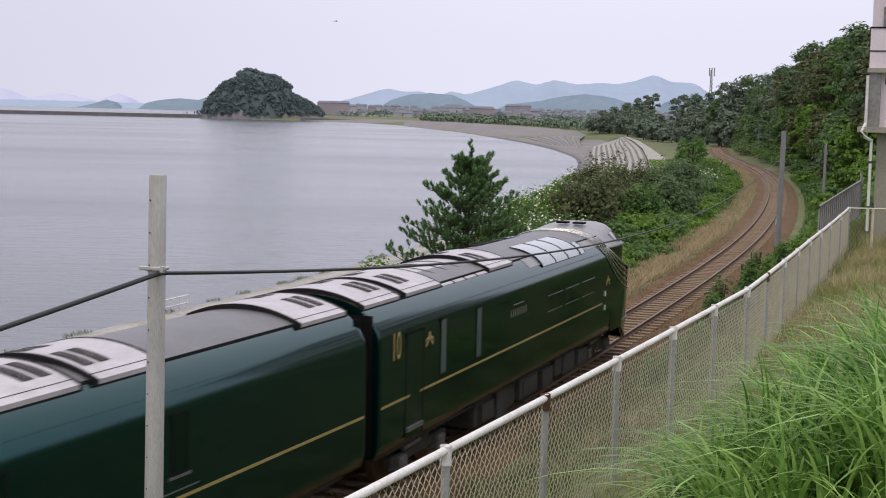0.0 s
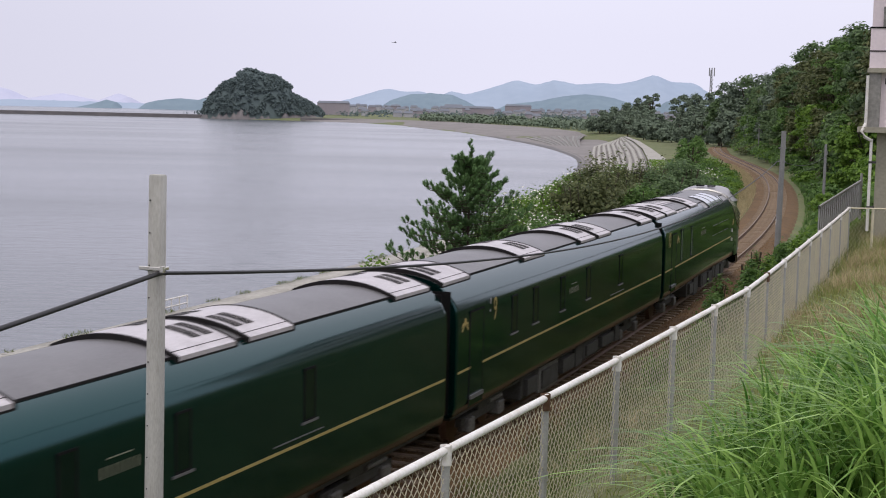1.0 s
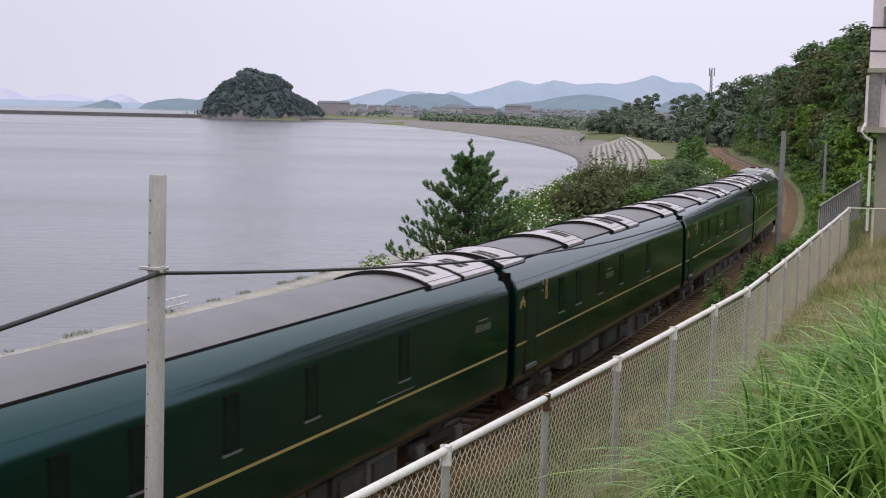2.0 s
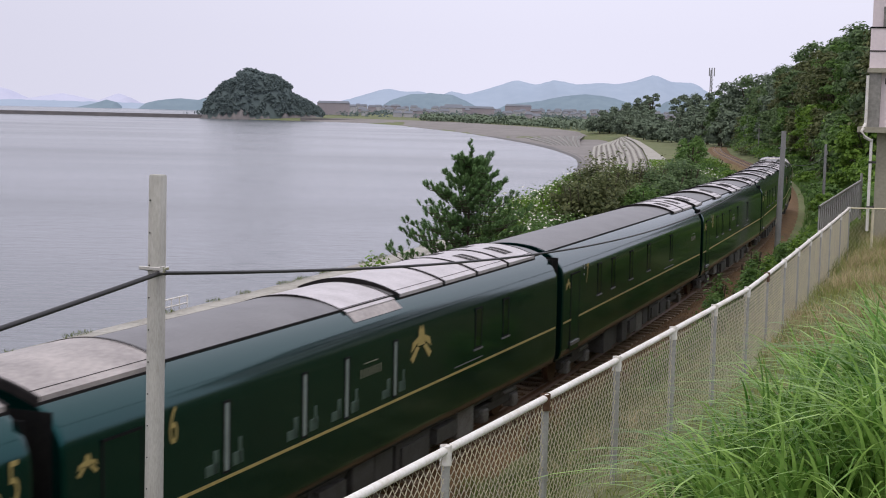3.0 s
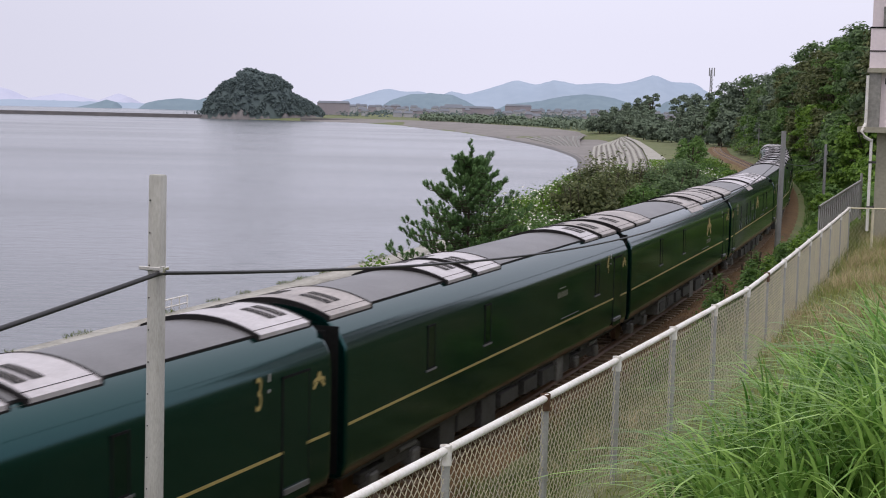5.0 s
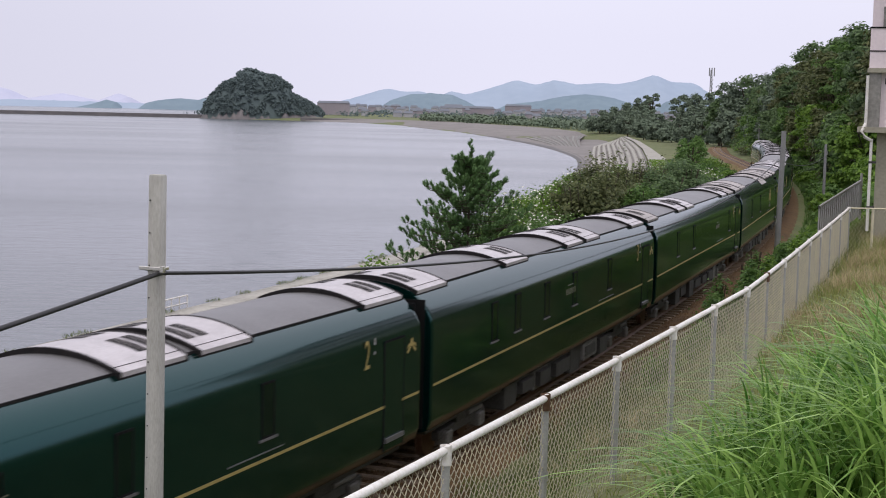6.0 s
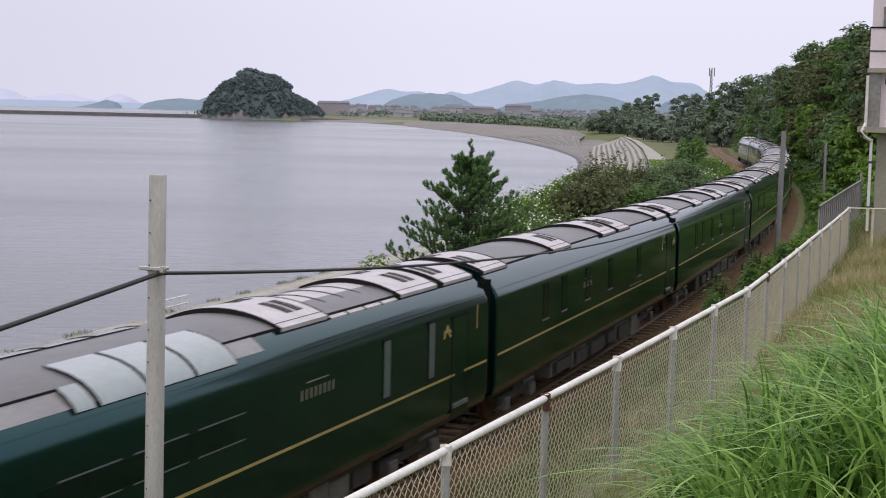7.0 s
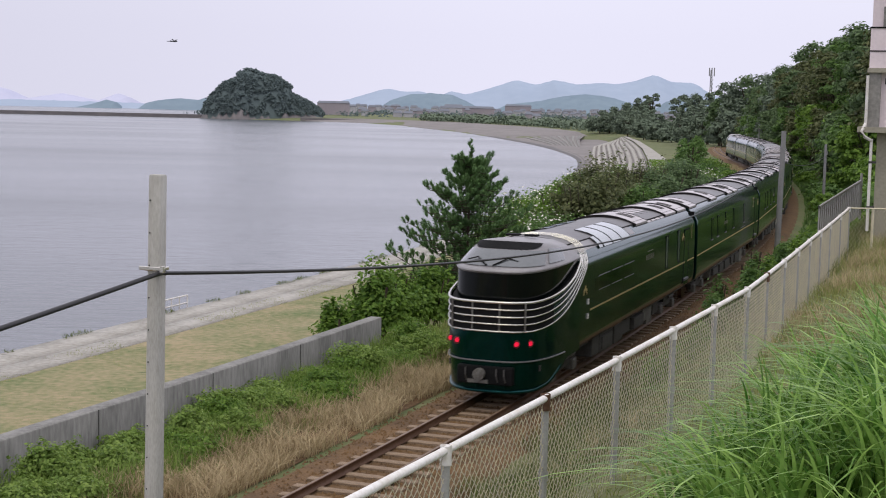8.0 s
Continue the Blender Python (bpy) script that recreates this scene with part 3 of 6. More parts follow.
def underfloor(car, seed, y0=-4.9, y1=4.9):
    rng = random.Random(seed)
    y = y0
    while y < y1 - 0.5:
        w = min(rng.uniform(0.7, 2.0), y1 - y)
        bot = rng.uniform(0.30, 0.5)
        for sx in (-1, 1):
            bx = part("equipment_box", boxes((sx * 0.55, sx * rng.uniform(1.18, 1.34), y, y + w - 0.12, bot, 0.97), bevel=0.02), M[rng.choice(("under", "underlight", "under", "under"))], car)
            if w > 1.3:
                part("box_door", boxes((sx * 1.2, sx * 1.35, y + 0.18, y + w - 0.32, bot + 0.1, 0.86)), M["under"], bx)
        y += w
    part("underframe", boxes((-1.2, 1.2, -9.8, 9.8, 0.84, 0.985)), M["under"], car)
    part("brake_pipe", cyl(bmesh.new(), (0.0, 0, 0.6), 0.06, 15.0, "y", 8), M["under"], car)


def doorway(car, sx, y, stepped=True):
    """A recessed passenger door with its step plate."""
    d = part("door", boxes((sx * 1.44, sx * 1.4585, y - 0.42, y + 0.42, 1.1, 3.08)), M["green"], car, "dark green sliding door")
    part("door_seal", boxes((sx * 1.452, sx * 1.4615, y - 0.47, y - 0.42, 1.08, 3.12), (sx * 1.452, sx * 1.4615, y + 0.42, y + 0.45, 1.08, 3.12), (sx * 1.452, sx * 1.4615, y - 0.47, y + 0.45, 3.08, 3.12)), M["black"], d)
    part("step_plate", boxes((sx * 1.44, sx * 1.50, y - 0.4, y + 0.4, 1.24, 1.32)), M["roof"], d, "pale step plate")


def corridor_end(car, y, toward):
    """Gangway bellows and coupler between cars."""
    bm = bmesh.new()
    for k in range(4):
        box(bm, -0.62, 0.62, y + toward * (0.02 + k * 0.08), y + toward * (0.07 + k * 0.08), 1.05, 3.25)
    part("end_plate", boxes((-1.3, 1.3, y - toward * 0.01, y + toward * 0.012, 1.05, 3.6)), M["black"], car, "black car end")
    part("gangway", bm, M["black"], car, "black gangway bellows")
    part("coupler", boxes((-0.14, 0.14, y - 0.1 if toward > 0 else y - 0.32, y + 0.32 if toward > 0 else y + 0.1, 0.72, 1.0), bevel=0.03), M["under"], car)


def body_shell(car, y0, y1):
    bm = bmesh.new()
    loft(bm, [ring(y0, 0.985), ring(y0 + 0.05), ring(y0 + 0.12), ring(y0 + 0.3), ring(y1 - 0.3), ring(y1 - 0.12), ring(y1 - 0.05), ring(y1, 0.985)])
    return part("body", bm, M["green"], car, "glossy dark green body", smooth=False)


def stripe(car, sx, y0, y1):
    part("gold_stripe", boxes((sx * 1.45, sx * 1.4605, y0, y1, 1.892, 1.940)), M["gold"], car, "thin gold waist line")


def make_car(number, label):
    """A middle car; numbers of the leading half stand at its rear end."""
    car = thing("train_car", pose(0, 0, 0), label, "railway car", "cars of the train")
    e = -1 if number >= 6 else 1
    body_shell(car, -HALF, HALF)
    roof_skin(car, -HALF + 0.05, HALF - 0.05)
    if number == 7:
        roof_cover(car, 8.25, HALF - 0.02, [(8.7, 9.6)]), roof_cover(car, 6.4, 8.1, [(6.8, 7.6)])
        wins = [(4.2, 0.34), (-4.6, 0.34), (-6.3, 0.34), (0.4, 0.34), (-2.2, 0.34)]
    elif number in (2, 3, 8, 9):
        roof_cover(car, 8.4, HALF - 0.1, [(9.3, 9.9)])
        roof_cover(car, -HALF + 0.1, -8.4, [(-9.9, -9.3)])
        roof_cover(car, 0.85, 2.5, [(1.75, 2.35)])
        cover_gap(car, 2.53, 2.82)
        roof_cover(car, 2.85, 4.35, [(3.0, 3.6)])
        roof_cover(car, -4.45, -2.7, [(-3.5, -2.9)])
        wins = [(4.2, 0.34), (-4.6, 0.34), (-6.3, 0.34), (0.4, 0.34), (-2.2, 0.34)]
    elif number == 5:
        for a, b, l in ((8.3, HALF, [(8.9, 9.8)]), (6.1, 8.15, []), (4.55, 6.0, []), (1.6, 4.5, [(1.9, 2.4), (4.0, 4.4)]), (-7.9, -5.6, []), (-HALF, -8.1, [(-9.6, -8.8)])):
            roof_cover(car, a, b - 0.02, l, 0.06 if a < 4.55 and a > 0 else 0.11, True, "dirty")
        roof_flank(car, 1.6, 4.45), cover_gap(car, 8.14, 8.31, 0.04)
        wins = [(-1.0, 0.34), (-5.4, 0.34)]
    elif number == 6:
        for a, b, l in ((-HALF, -7.4, []), (-1.5, 0.7, []), (0.9, 3.2, []), (3.3, 5.2, []), (5.3, 7.3, [(5.8, 6.8)]), (7.4, 9.4, [(7.9, 8.8)])):
            roof_cover(car, a + 0.02, b, l, 0.05 if a == -1.5 else 0.11, a < -5, "dirty" if a < -5 else "silver")
        roof_flank(car, -1.45, 0.68)
        wins = [(-6.3, 0.32), (-3.8, 0.32), (-2.2, 0.32), (-0.1, 0.32), (4.4, 0.34), (6.2, 0.34)]
    else:
        for a, b, l, m in ((8.4, HALF - 0.08, [(8.7, 9.4)], "dirty"), (6.5, 8.0, [(7.2, 7.8)], "silver"), (-2.5, -0.85, [(-2.35, -1.75)], "silver"), (-4.35, -2.85, [(-3.6, -3.0)], "silver"), (-HALF + 0.08, -8.3, [(-9.7, -8.8)], "dirty")):
            roof_cover(car, a, b, l, 0.10, True, m)
        cover_gap(car, -2.82, -2.53), cover_gap(car, 8.03, 8.37, 0.04)
        wins = [(6.6, 0.34), (-2.8, 0.34), (-6.2, 0.34)]
    for sx in (-1, 1):
        for y, w in wins:
            tall = w == 0.32
            window(car, sx, y, 2.02 if tall else 2.28, 3.02 if tall else 3.08, 0.13 if w == 0.32 else w, "paleglass" if w == 0.32 else "tint", not tall)
            if tall:
                for dy, wd, hi in ((-0.42, 0.34, 0.16), (-0.30, 0.14, 0.34), (0.34, 0.30, 0.20), (0.40, 0.10, 0.40)):
                    part("etched_motif", boxes((sx * 1.448, sx * 1.4585, y + dy - wd / 2, y + dy + wd / 2, 2.04, 2.04 + hi), bevel=0.004), M["etched"], car, "faint pale etched motif")
        stripe(car, sx, *((-HALF + 0.12, 8.55) if e > 0 else (-8.55, HALF - 0.12)))
        stripe(car, sx, *((9.32, HALF - 0.1) if e > 0 else (-HALF + 0.1, -9.32)))
        doorway(car, sx, e * 8.95)
        letters(str(number), 0.74, side_pose(sx, e * (7.75 if number != 5 else 9.85), 2.95), M["gold"], car)
        part("number_mark", boxes((sx * 1.455, sx * 1.461, e * 7.75 + e * sx * 0.30, e * 7.75 + e * sx * 0.34, 3.12, 3.24), (sx * 1.455, sx * 1.461, e * 7.75 + e * sx * 0.30, e * 7.75 + e * sx * 0.34, 2.95, 3.0)), M["silver"], car, "small pale marks")
        emblem(car, sx, e * (9.72 if number != 5 else 9.42), 2.86, 0.32)
        word_bars(car, sx, {2: -2.2, 3: 0.0, 4: 3.1, 5: 4.6, 6: -1.2, 7: 8.5, 8: -1.1, 9: -1.1}.get(number, -1.1), 2.66 if number != 5 else 2.25, 0.95, 0.15)
        if number in (5, 6):
            emblem(car, sx, 4.6 if number == 5 else 1.15, 2.78, 0.78)
        part("air_vent_strip", boxes((sx * 1.45, sx * 1.463, 3.0, 4.7, 2.02, 2.04)), M["roof"], car, "thin pale trim strip")
    underfloor(car, number)
    bogie(car, -7.05), bogie(car, 7.05)
    corridor_end(car, HALF, 1), corridor_end(car, -HALF, -1)
    return car


def plan(phi, wide, tip, back=-6.9, n=3.3):
    """A point of the rounded nose in plan, phi from -90 (left side) to 90 degrees (right side)."""
    a = math.radians(phi)
    x = math.copysign(wide * abs(math.sin(a)) ** (2 / n), phi)
    return x, back - (back - tip) * abs(math.cos(a)) ** (2 / n)


def apron(y):
    """Lower edge of the nose: low in front, rising to the bogie at the sides."""
    return float(np.interp(y, [-10.6, -9.9, -9.3, -8.7, -8.2, -6.8], [0.31, 0.33, 0.44, 0.70, 0.97, 0.98]))


BAR_END = [-6.55 + 0.15 * k for k in range(5)]


def bar_z(k, y):
    """Height of a wrap-around bar: level in front, sweeping up to the roof."""
    z0 = 2.60 - 0.18 * k
    u = min(max((y + 10.2) / (BAR_END[k] + 10.2), 0.0), 1.0)
    return z0 + (3.46 - z0) * (0.42 * u ** 1.2 + 0.58 * u ** 2.8)


def hull_x(z):
    return float(np.interp(z, [p[1] for p in SECTION], [p[0] for p in SECTION]))


# wide, tip, height in front, height at the back
CAB = [(1.33, -10.22, 3.26, 3.40), (1.37, -10.28, 3.29, 3.41), (1.365, -10.26, 3.34, 3.43), (1.33, -10.12, 3.38, 3.47), (1.12, -9.36, 3.80, 3.66), (1.03, -9.05, 3.96, 3.71),
       (0.90, -8.92, 3.995, 3.77), (0.60, -8.7, 4.01, 3.86), (0.30, -8.5, 4.015, 3.895), (0.001, -8.3, 4.02, 3.91)]


def cab_point(j, phi, out=0.0):
    """A point of the cab's skin at ring j (may lie between two rings)."""
    i = min(int(j), len(CAB) - 2)
    w, tip, zf, zb = (a + (b - a) * (j - i) for a, b in zip(CAB[i], CAB[i + 1]))
    x, y = plan(phi, w + out, tip - out, -6.7)
    return x, y, zf + (zb - zf) * ((y - tip) / (-6.7 - tip)) + out


def cab_pane(car, name, j0, j1, p0, p1, mat, label, n=15, lens=False, out=0.014):
    ps = np.linspace(p0, p1, n)
    mid, half = (p0 + p1) / 2, (p1 - p0) / 2
    rows = []
    for p in ps:
        k = (1 - abs((p - mid) / half) ** 4) ** 0.5 if lens else 1.0
        lo, hi = j1 - (j1 - j0) * max(k, 0.05), j1
        rows.append([cab_point(lo + (hi - lo) * q, p, out) for q in np.linspace(0, 1, 4)])
    return raw(name, np.array(rows), grid_faces(n, 4), M[mat], car, label, smooth=True)


def make_end_car(number, label):
    """An end car; its nose points to -y."""
    car = thing("train_car", pose(0, 0, 0), label, "railway car", "cars of the train")
    bm = bmesh.new()
    loft(bm, [ring(-6.9), ring(-6.7), ring(HALF - 0.3), ring(HALF - 0.12), ring(HALF - 0.05), ring(HALF, 0.985)])
    part("body", bm, M["green"], car, "glossy dark green body")
    roof_skin(car, -6.7, HALF - 0.05)
    # lower nose with the apron, up to the top bar
    ph = np.linspace(-90, 90, 61)
    grid = []
    for q in (0, 0.06, 0.14, 0.3, 0.34, 0.5, 0.7, 0.85, 1.0):
        row = []
        for p in ph:
            x, y = plan(p, 1.455, -10.58)
            lo, hi = apron(y), min(bar_z(0, y), 3.4)
            z = lo + (hi - lo) * q
            k = float(np.interp(z, [0.4, 0.55, 1.2, 1.24, 2.2, 2.7], [0.955, 0.975, 0.985, 1.0, 1.0, 0.985]))
            x, y = plan(p, min(1.455, hull_x(max(z, 1.9))) * (k if abs(p) < 75 else 1), -6.9 - 3.68 * k)
            row.append((x, y, z))
        grid.append(row)
    raw("nose", np.array(grid), grid_faces(len(grid), len(ph)), M["green"], car, "rounded dark green nose", smooth=True)
    pf = np.linspace(-62, 62, 31)
    v = []
    for q in (0.0, 0.5, 1.0):
        row = []
        for p in pf:
            x, y = plan(p, 1.462, -10.585)
            z = bar_z(4, y) + (bar_z(0, y) - bar_z(4, y)) * q
            row.append((x, y, z))
        v.append(row)
    raw("grille", np.array(v), grid_faces(3, len(pf)), M["black"], car, "black grille behind the bars", smooth=True)
    # dark glass of the viewing deck between the top bar and the cab's brow
    v = []
    for q in (0.0, 0.5, 1.0):
        row = []
        for p in ph:
            x, y = plan(p, 1.345, -10.22)
            row.append((x, y, 1.9 + (3.28 + 0.12 * (y + 10.2) / 3.3 - 1.9) * q))
        v.append(row)
    raw("deck_glass", np.array(v), grid_faces(3, len(ph)), M["deckglass"], car, "black glass of the viewing deck", smooth=True)
    v = []
    for p in ph:
        x, y = plan(p, 1.42, -10.44)
        xi, yi = plan(p, 1.31, -10.16)
        v.append([(x, y, min(bar_z(0, y), 3.38) - 0.05), (xi, yi, min(bar_z(0, yi), 3.38) - 0.05)])
    raw("deck_ledge", np.array(v), grid_faces(len(ph), 2), M["black"], car, "dark ledge behind the top bar")
    # five bright bars wrap the deck, sweep up over the shoulders and cross the roof
    for k in range(5):
        pts = []
        for p in np.linspace(-90, 90, 81):
            x, y = plan(p, 1.475, -10.60)
            z = bar_z(k, y)
            pts.append((math.copysign(min(abs(x), hull_x(z) + 0.02), x), y, z))
        for side in (1, -1):
            more = [(side * (hull_x(bar_z(k, y)) + 0.018), y, bar_z(k, y)) for y in np.linspace(-6.86, BAR_END[k], 5) if BAR_END[k] > -6.86]
            pts = pts + more if side > 0 else more[::-1] + pts
        raw("deck_bar", *tube_data(pts, 0.034 if k == 0 else 0.022, 7), M["chrome"], car, "polished wrap-around bar", smooth=True)
        yk, zs = BAR_END[k], np.linspace(3.46, 3.88, 9)
        half = [(hull_x(z) + 0.02, yk + 0.30 * math.sin((z - 3.46) / 0.42 * math.pi / 2), z + 0.02 + 0.03 * (z - 3.46) / 0.42) for z in zs]
        over = half + [(x, half[-1][1] + 0.04 * (1 - abs(x) / 0.5), 3.94) for x in np.linspace(0.3, -0.3, 5)] + [(-x, y, z) for x, y, z in half[::-1]]
        raw("roof_bar", *tube_data(over, 0.013, 6), M["chrome"], car, "polished bar over the roof", smooth=True)
    for x in (-0.95, -0.35, 0.35, 0.95):
        part("deck_upright", boxes((x - 0.018, x + 0.018, -10.60 + 0.26 * abs(x) ** 3, -10.56 + 0.26 * abs(x) ** 3, 1.9, 2.6)), M["underlight"], car)
    # the streamlined cab over the deck
    v = np.array([[cab_point(j, p) for p in ph] for j in (0, 1, 2, 3, 3.5, 4, 4.5, 5, 6, 7, 8, 9)])
    raw("cab", v, grid_faces(len(v), len(ph)), M["cab"], car, "grey streamlined cab roof", smooth=True)
    cab_pane(car, "brow", 1.2, 2.2, -76, 76, "cab", "pale brow below the windscreen", 41)
    cab_pane(car, "windscreen", 3.1, 3.95, -50, 50, "screen", "grey reflecting windscreen", 25)
    cab_pane(car, "lamp_band", 4.02, 5.1, -46, 46, "black", "black lamp band above the windscreen", 25, True)
    for sx in (-1, 1):
        cab_pane(car, "cab_side_window", 3.15, 4.3, *sorted((sx * 55, sx * 77)), "screen", "pale cab side window", 9)
        part("wiper", tube_part([(sx * 0.08 - 0.1, *cab_point(3.1, 4, 0.03)[1:]), (sx * 0.40 - 0.1, *cab_point(3.45, 14, 0.05)[1:]), (sx * 0.66 - 0.1, *cab_point(3.3, 22, 0.04)[1:])], 0.018), M["black"], car)
        for x in (0.77, 1.04):
            y = -6.9 - 3.68 * (1 - (x / 1.455) ** 3.3) ** (1 / 3.3) - 0.01
            bm = cyl(bmesh.new(), (sx * x, y, 1.58), 0.056, 0.06, "y", 16)
            lamp = part("tail_lamp", bm, M["redlamp" if number == 1 else "under"], car, "round glowing red tail lamp" if number == 1 else "round unlit lamp")
            v, f = tube_data([(sx * x + 0.085 * math.cos(a), y - 0.02, 1.58 + 0.085 * math.sin(a)) for a in np.linspace(0, 2 * math.pi, 17)], 0.012, 5)
            raw("lamp_ring", v, f, M["redlens" if number == 1 else "under"], lamp, "dark red lens ring")
        # glazed roof panes of the viewing saloon
        for y0, y1 in ((-4.35, -3.92), (-3.82, -2.72), (-2.66, -1.56), (-1.50, -0.38)):
            prof = [(1.345, 3.42), (1.30, 3.47), (1.255, 3.55), (1.135, 3.665), (0.995, 3.755), (0.80, 3.83), (0.60, 3.875), (0.40, 3.90)]
            if y1 - y0 < 0.8:
                prof = prof[:5]
            v = np.array([[(sx * (x + 0.012), y, z + 0.014) for x, z in prof[1:]] for y in (y0, y1)])
            pane = raw("skylight_pane", v, grid_faces(2, len(prof) - 1), M["paleglass"], car, "curved pale roof window", smooth=True)
            for yy in (y0, y1):
                v, f = tube_data([(sx * (x + 0.01), yy, z + 0.012) for x, z in prof[1:]], 0.011, 5)
                raw("pane_frame", v, f, M["nearblack"], pane)
        stripe(car, sx, -5.85, 8.2), stripe(car, sx, 8.75, HALF - 0.1)
        doorway(car, sx, 8.5)
        window(car, sx, 4.8, 2.06, 3.1, 0.30, "slit"), window(car, sx, 6.95, 2.06, 3.14, 0.30, "slit")
        letters(str(number), 0.74, side_pose(sx, 9.45, 2.93), M["gold"], car)
        emblem(car, sx, 7.75, 2.84, 0.32), emblem(car, sx, -6.45, 2.5, 0.32)
        word_bars(car, sx, 2.0, 2.68, 1.3, 0.17)
        for z in (2.35, 2.75):
            for y0 in (-4.9, -3.3, -1.7):
                part("saloon_trim", boxes((sx * 1.45, sx * 1.462, y0, y0 + 1.3, z, z + 0.018)), M["roof"], car, "thin pale trim strip")
        part("saloon_glazing", boxes((sx * 1.45, sx * 1.4585, -5.3, -0.7, 2.38, 2.74)), M["tint"], car, "flush dark saloon window")
        prof = SECTION[8:13]
        ys = np.linspace(-6.85, 0.55, 10)
        v = np.array([[(sx * (x + 0.004), y, z + 0.003) for x, z in prof] for y in ys])
        raw("saloon_roof", v, grid_faces(10, len(prof)), M["cab"], car, "silver-grey roof side of the saloon", smooth=True)
        for z in (2.1, 1.7):
            part("hand_grip", boxes((sx * 1.45, sx * 1.49, -6.15, -6.11, z, z + 0.15)), M["white"], car, "small white hand grip")
    for z, w, r in ((1.13, 1.46, 0.020), (0.0, 1.41, 0.05)):
        pts = []
        for p in np.linspace(-78, 78, 61):
            x, y = plan(p, w, -10.585 if z else -10.44)
            pts.append((x, y, max(z, apron(y) + 0.04)))
        raw("nose_trim", *tube_data(pts, r, 7), M["roof" if z else "green"], car, "pale trim line round the nose" if z else "rounded lower bumper edge", smooth=True)
    part("coupler_pocket", boxes((-0.72, 0.72, -10.57, -10.30, 0.54, 1.00), bevel=0.03), M["black"], car)
    bm = cyl(bmesh.new(), (-0.12, -10.64, 0.80), 0.15, 0.16, "y", 14)
    cyl(bm, (-0.12, -10.70, 0.80), 0.07, 0.12, "y", 10)
    box(bm, -0.42, 0.10, -10.64, -10.56, 0.58, 0.66)
    part("nose_coupler", bm, M["underlight"], car, "grey knuckle coupler")
    for x in (-0.5, 0.3, 0.5):
        part("brake_hose", tube_part([(x, -10.57, 0.94), (x + 0.02, -10.63, 0.78), (x + 0.05, -10.59, 0.62)], 0.022), M["under"], car)
    roof_cover(car, 8.4, HALF - 0.1, [(8.6, 9.2)]), roof_cover(car, 6.2, 8.1, [(7.1, 7.7)], 0.10, False), cover_gap(car, 8.12, 8.38)
    roof_cover(car, 1.4, 3.1, [(2.2, 2.8)], 0.10, False)
    for y in (3.2, 3.93, 4.66, 5.39):
        roof_cover(car, y, y + 0.7, [], 0.03, False)
    for x in (-0.42, 0.08):
        part("roof_vent", boxes((x, x + 0.34, -7.75, -7.45, 4.0, 4.055), bevel=0.01), M["black"], car, "black roof vent")
    underfloor(car, number + 20)
    bogie(car, -7.05), bogie(car, 7.05)
    corridor_end(car, HALF, 1)
    return car


def tube_part(pts, r):
    bm = bmesh.new()
    v, f = tube_data(pts, r, 6)
    vs = [bm.verts.new(p) for p in v]
    for q in f:
        bm.faces.new([vs[i] for i in q])
    return bm


CARS = {}


def build_train():
    text = {2: "dark green sleeping car with silver roof covers", 4: "dark green suite car with a long grey roof", 5: "dark green dining car with a large gold emblem", 6: "dark green lounge car with tall slit windows and gold emblem"}
    CARS[1] = make_end_car(1, "dark green rear car with wrap-around silver bars and red lamps")
    for k in range(2, 10):
        CARS[k] = make_car(k, text.get(k, text[2]))
    CARS[10] = make_end_car(10, "dark green leading car with a glazed observation saloon")


SPEED, LEAD = 24.822, -6.203


def motions():
    """The train runs along the line at an even pace."""
    for k, car in CARS.items():
        rows = []
        for i in range(33):
            t = i * 0.25
            s = LEAD + SPEED * t + (k - 9.5) * CAR
            a, b = line(s - 7.05), line(s + 7.05)
            c, d = (a + b) / 2, b - a
            turn = -math.degrees(math.atan2(d[0], d[1]))
            rows.append((t, pose(c[0], c[1], 0, 0, 0, turn + (180 if k == 10 else 0))))
        walk(car, rows)
    for ob, rows in FLIERS:
        walk(ob, rows)


FLIERS = []


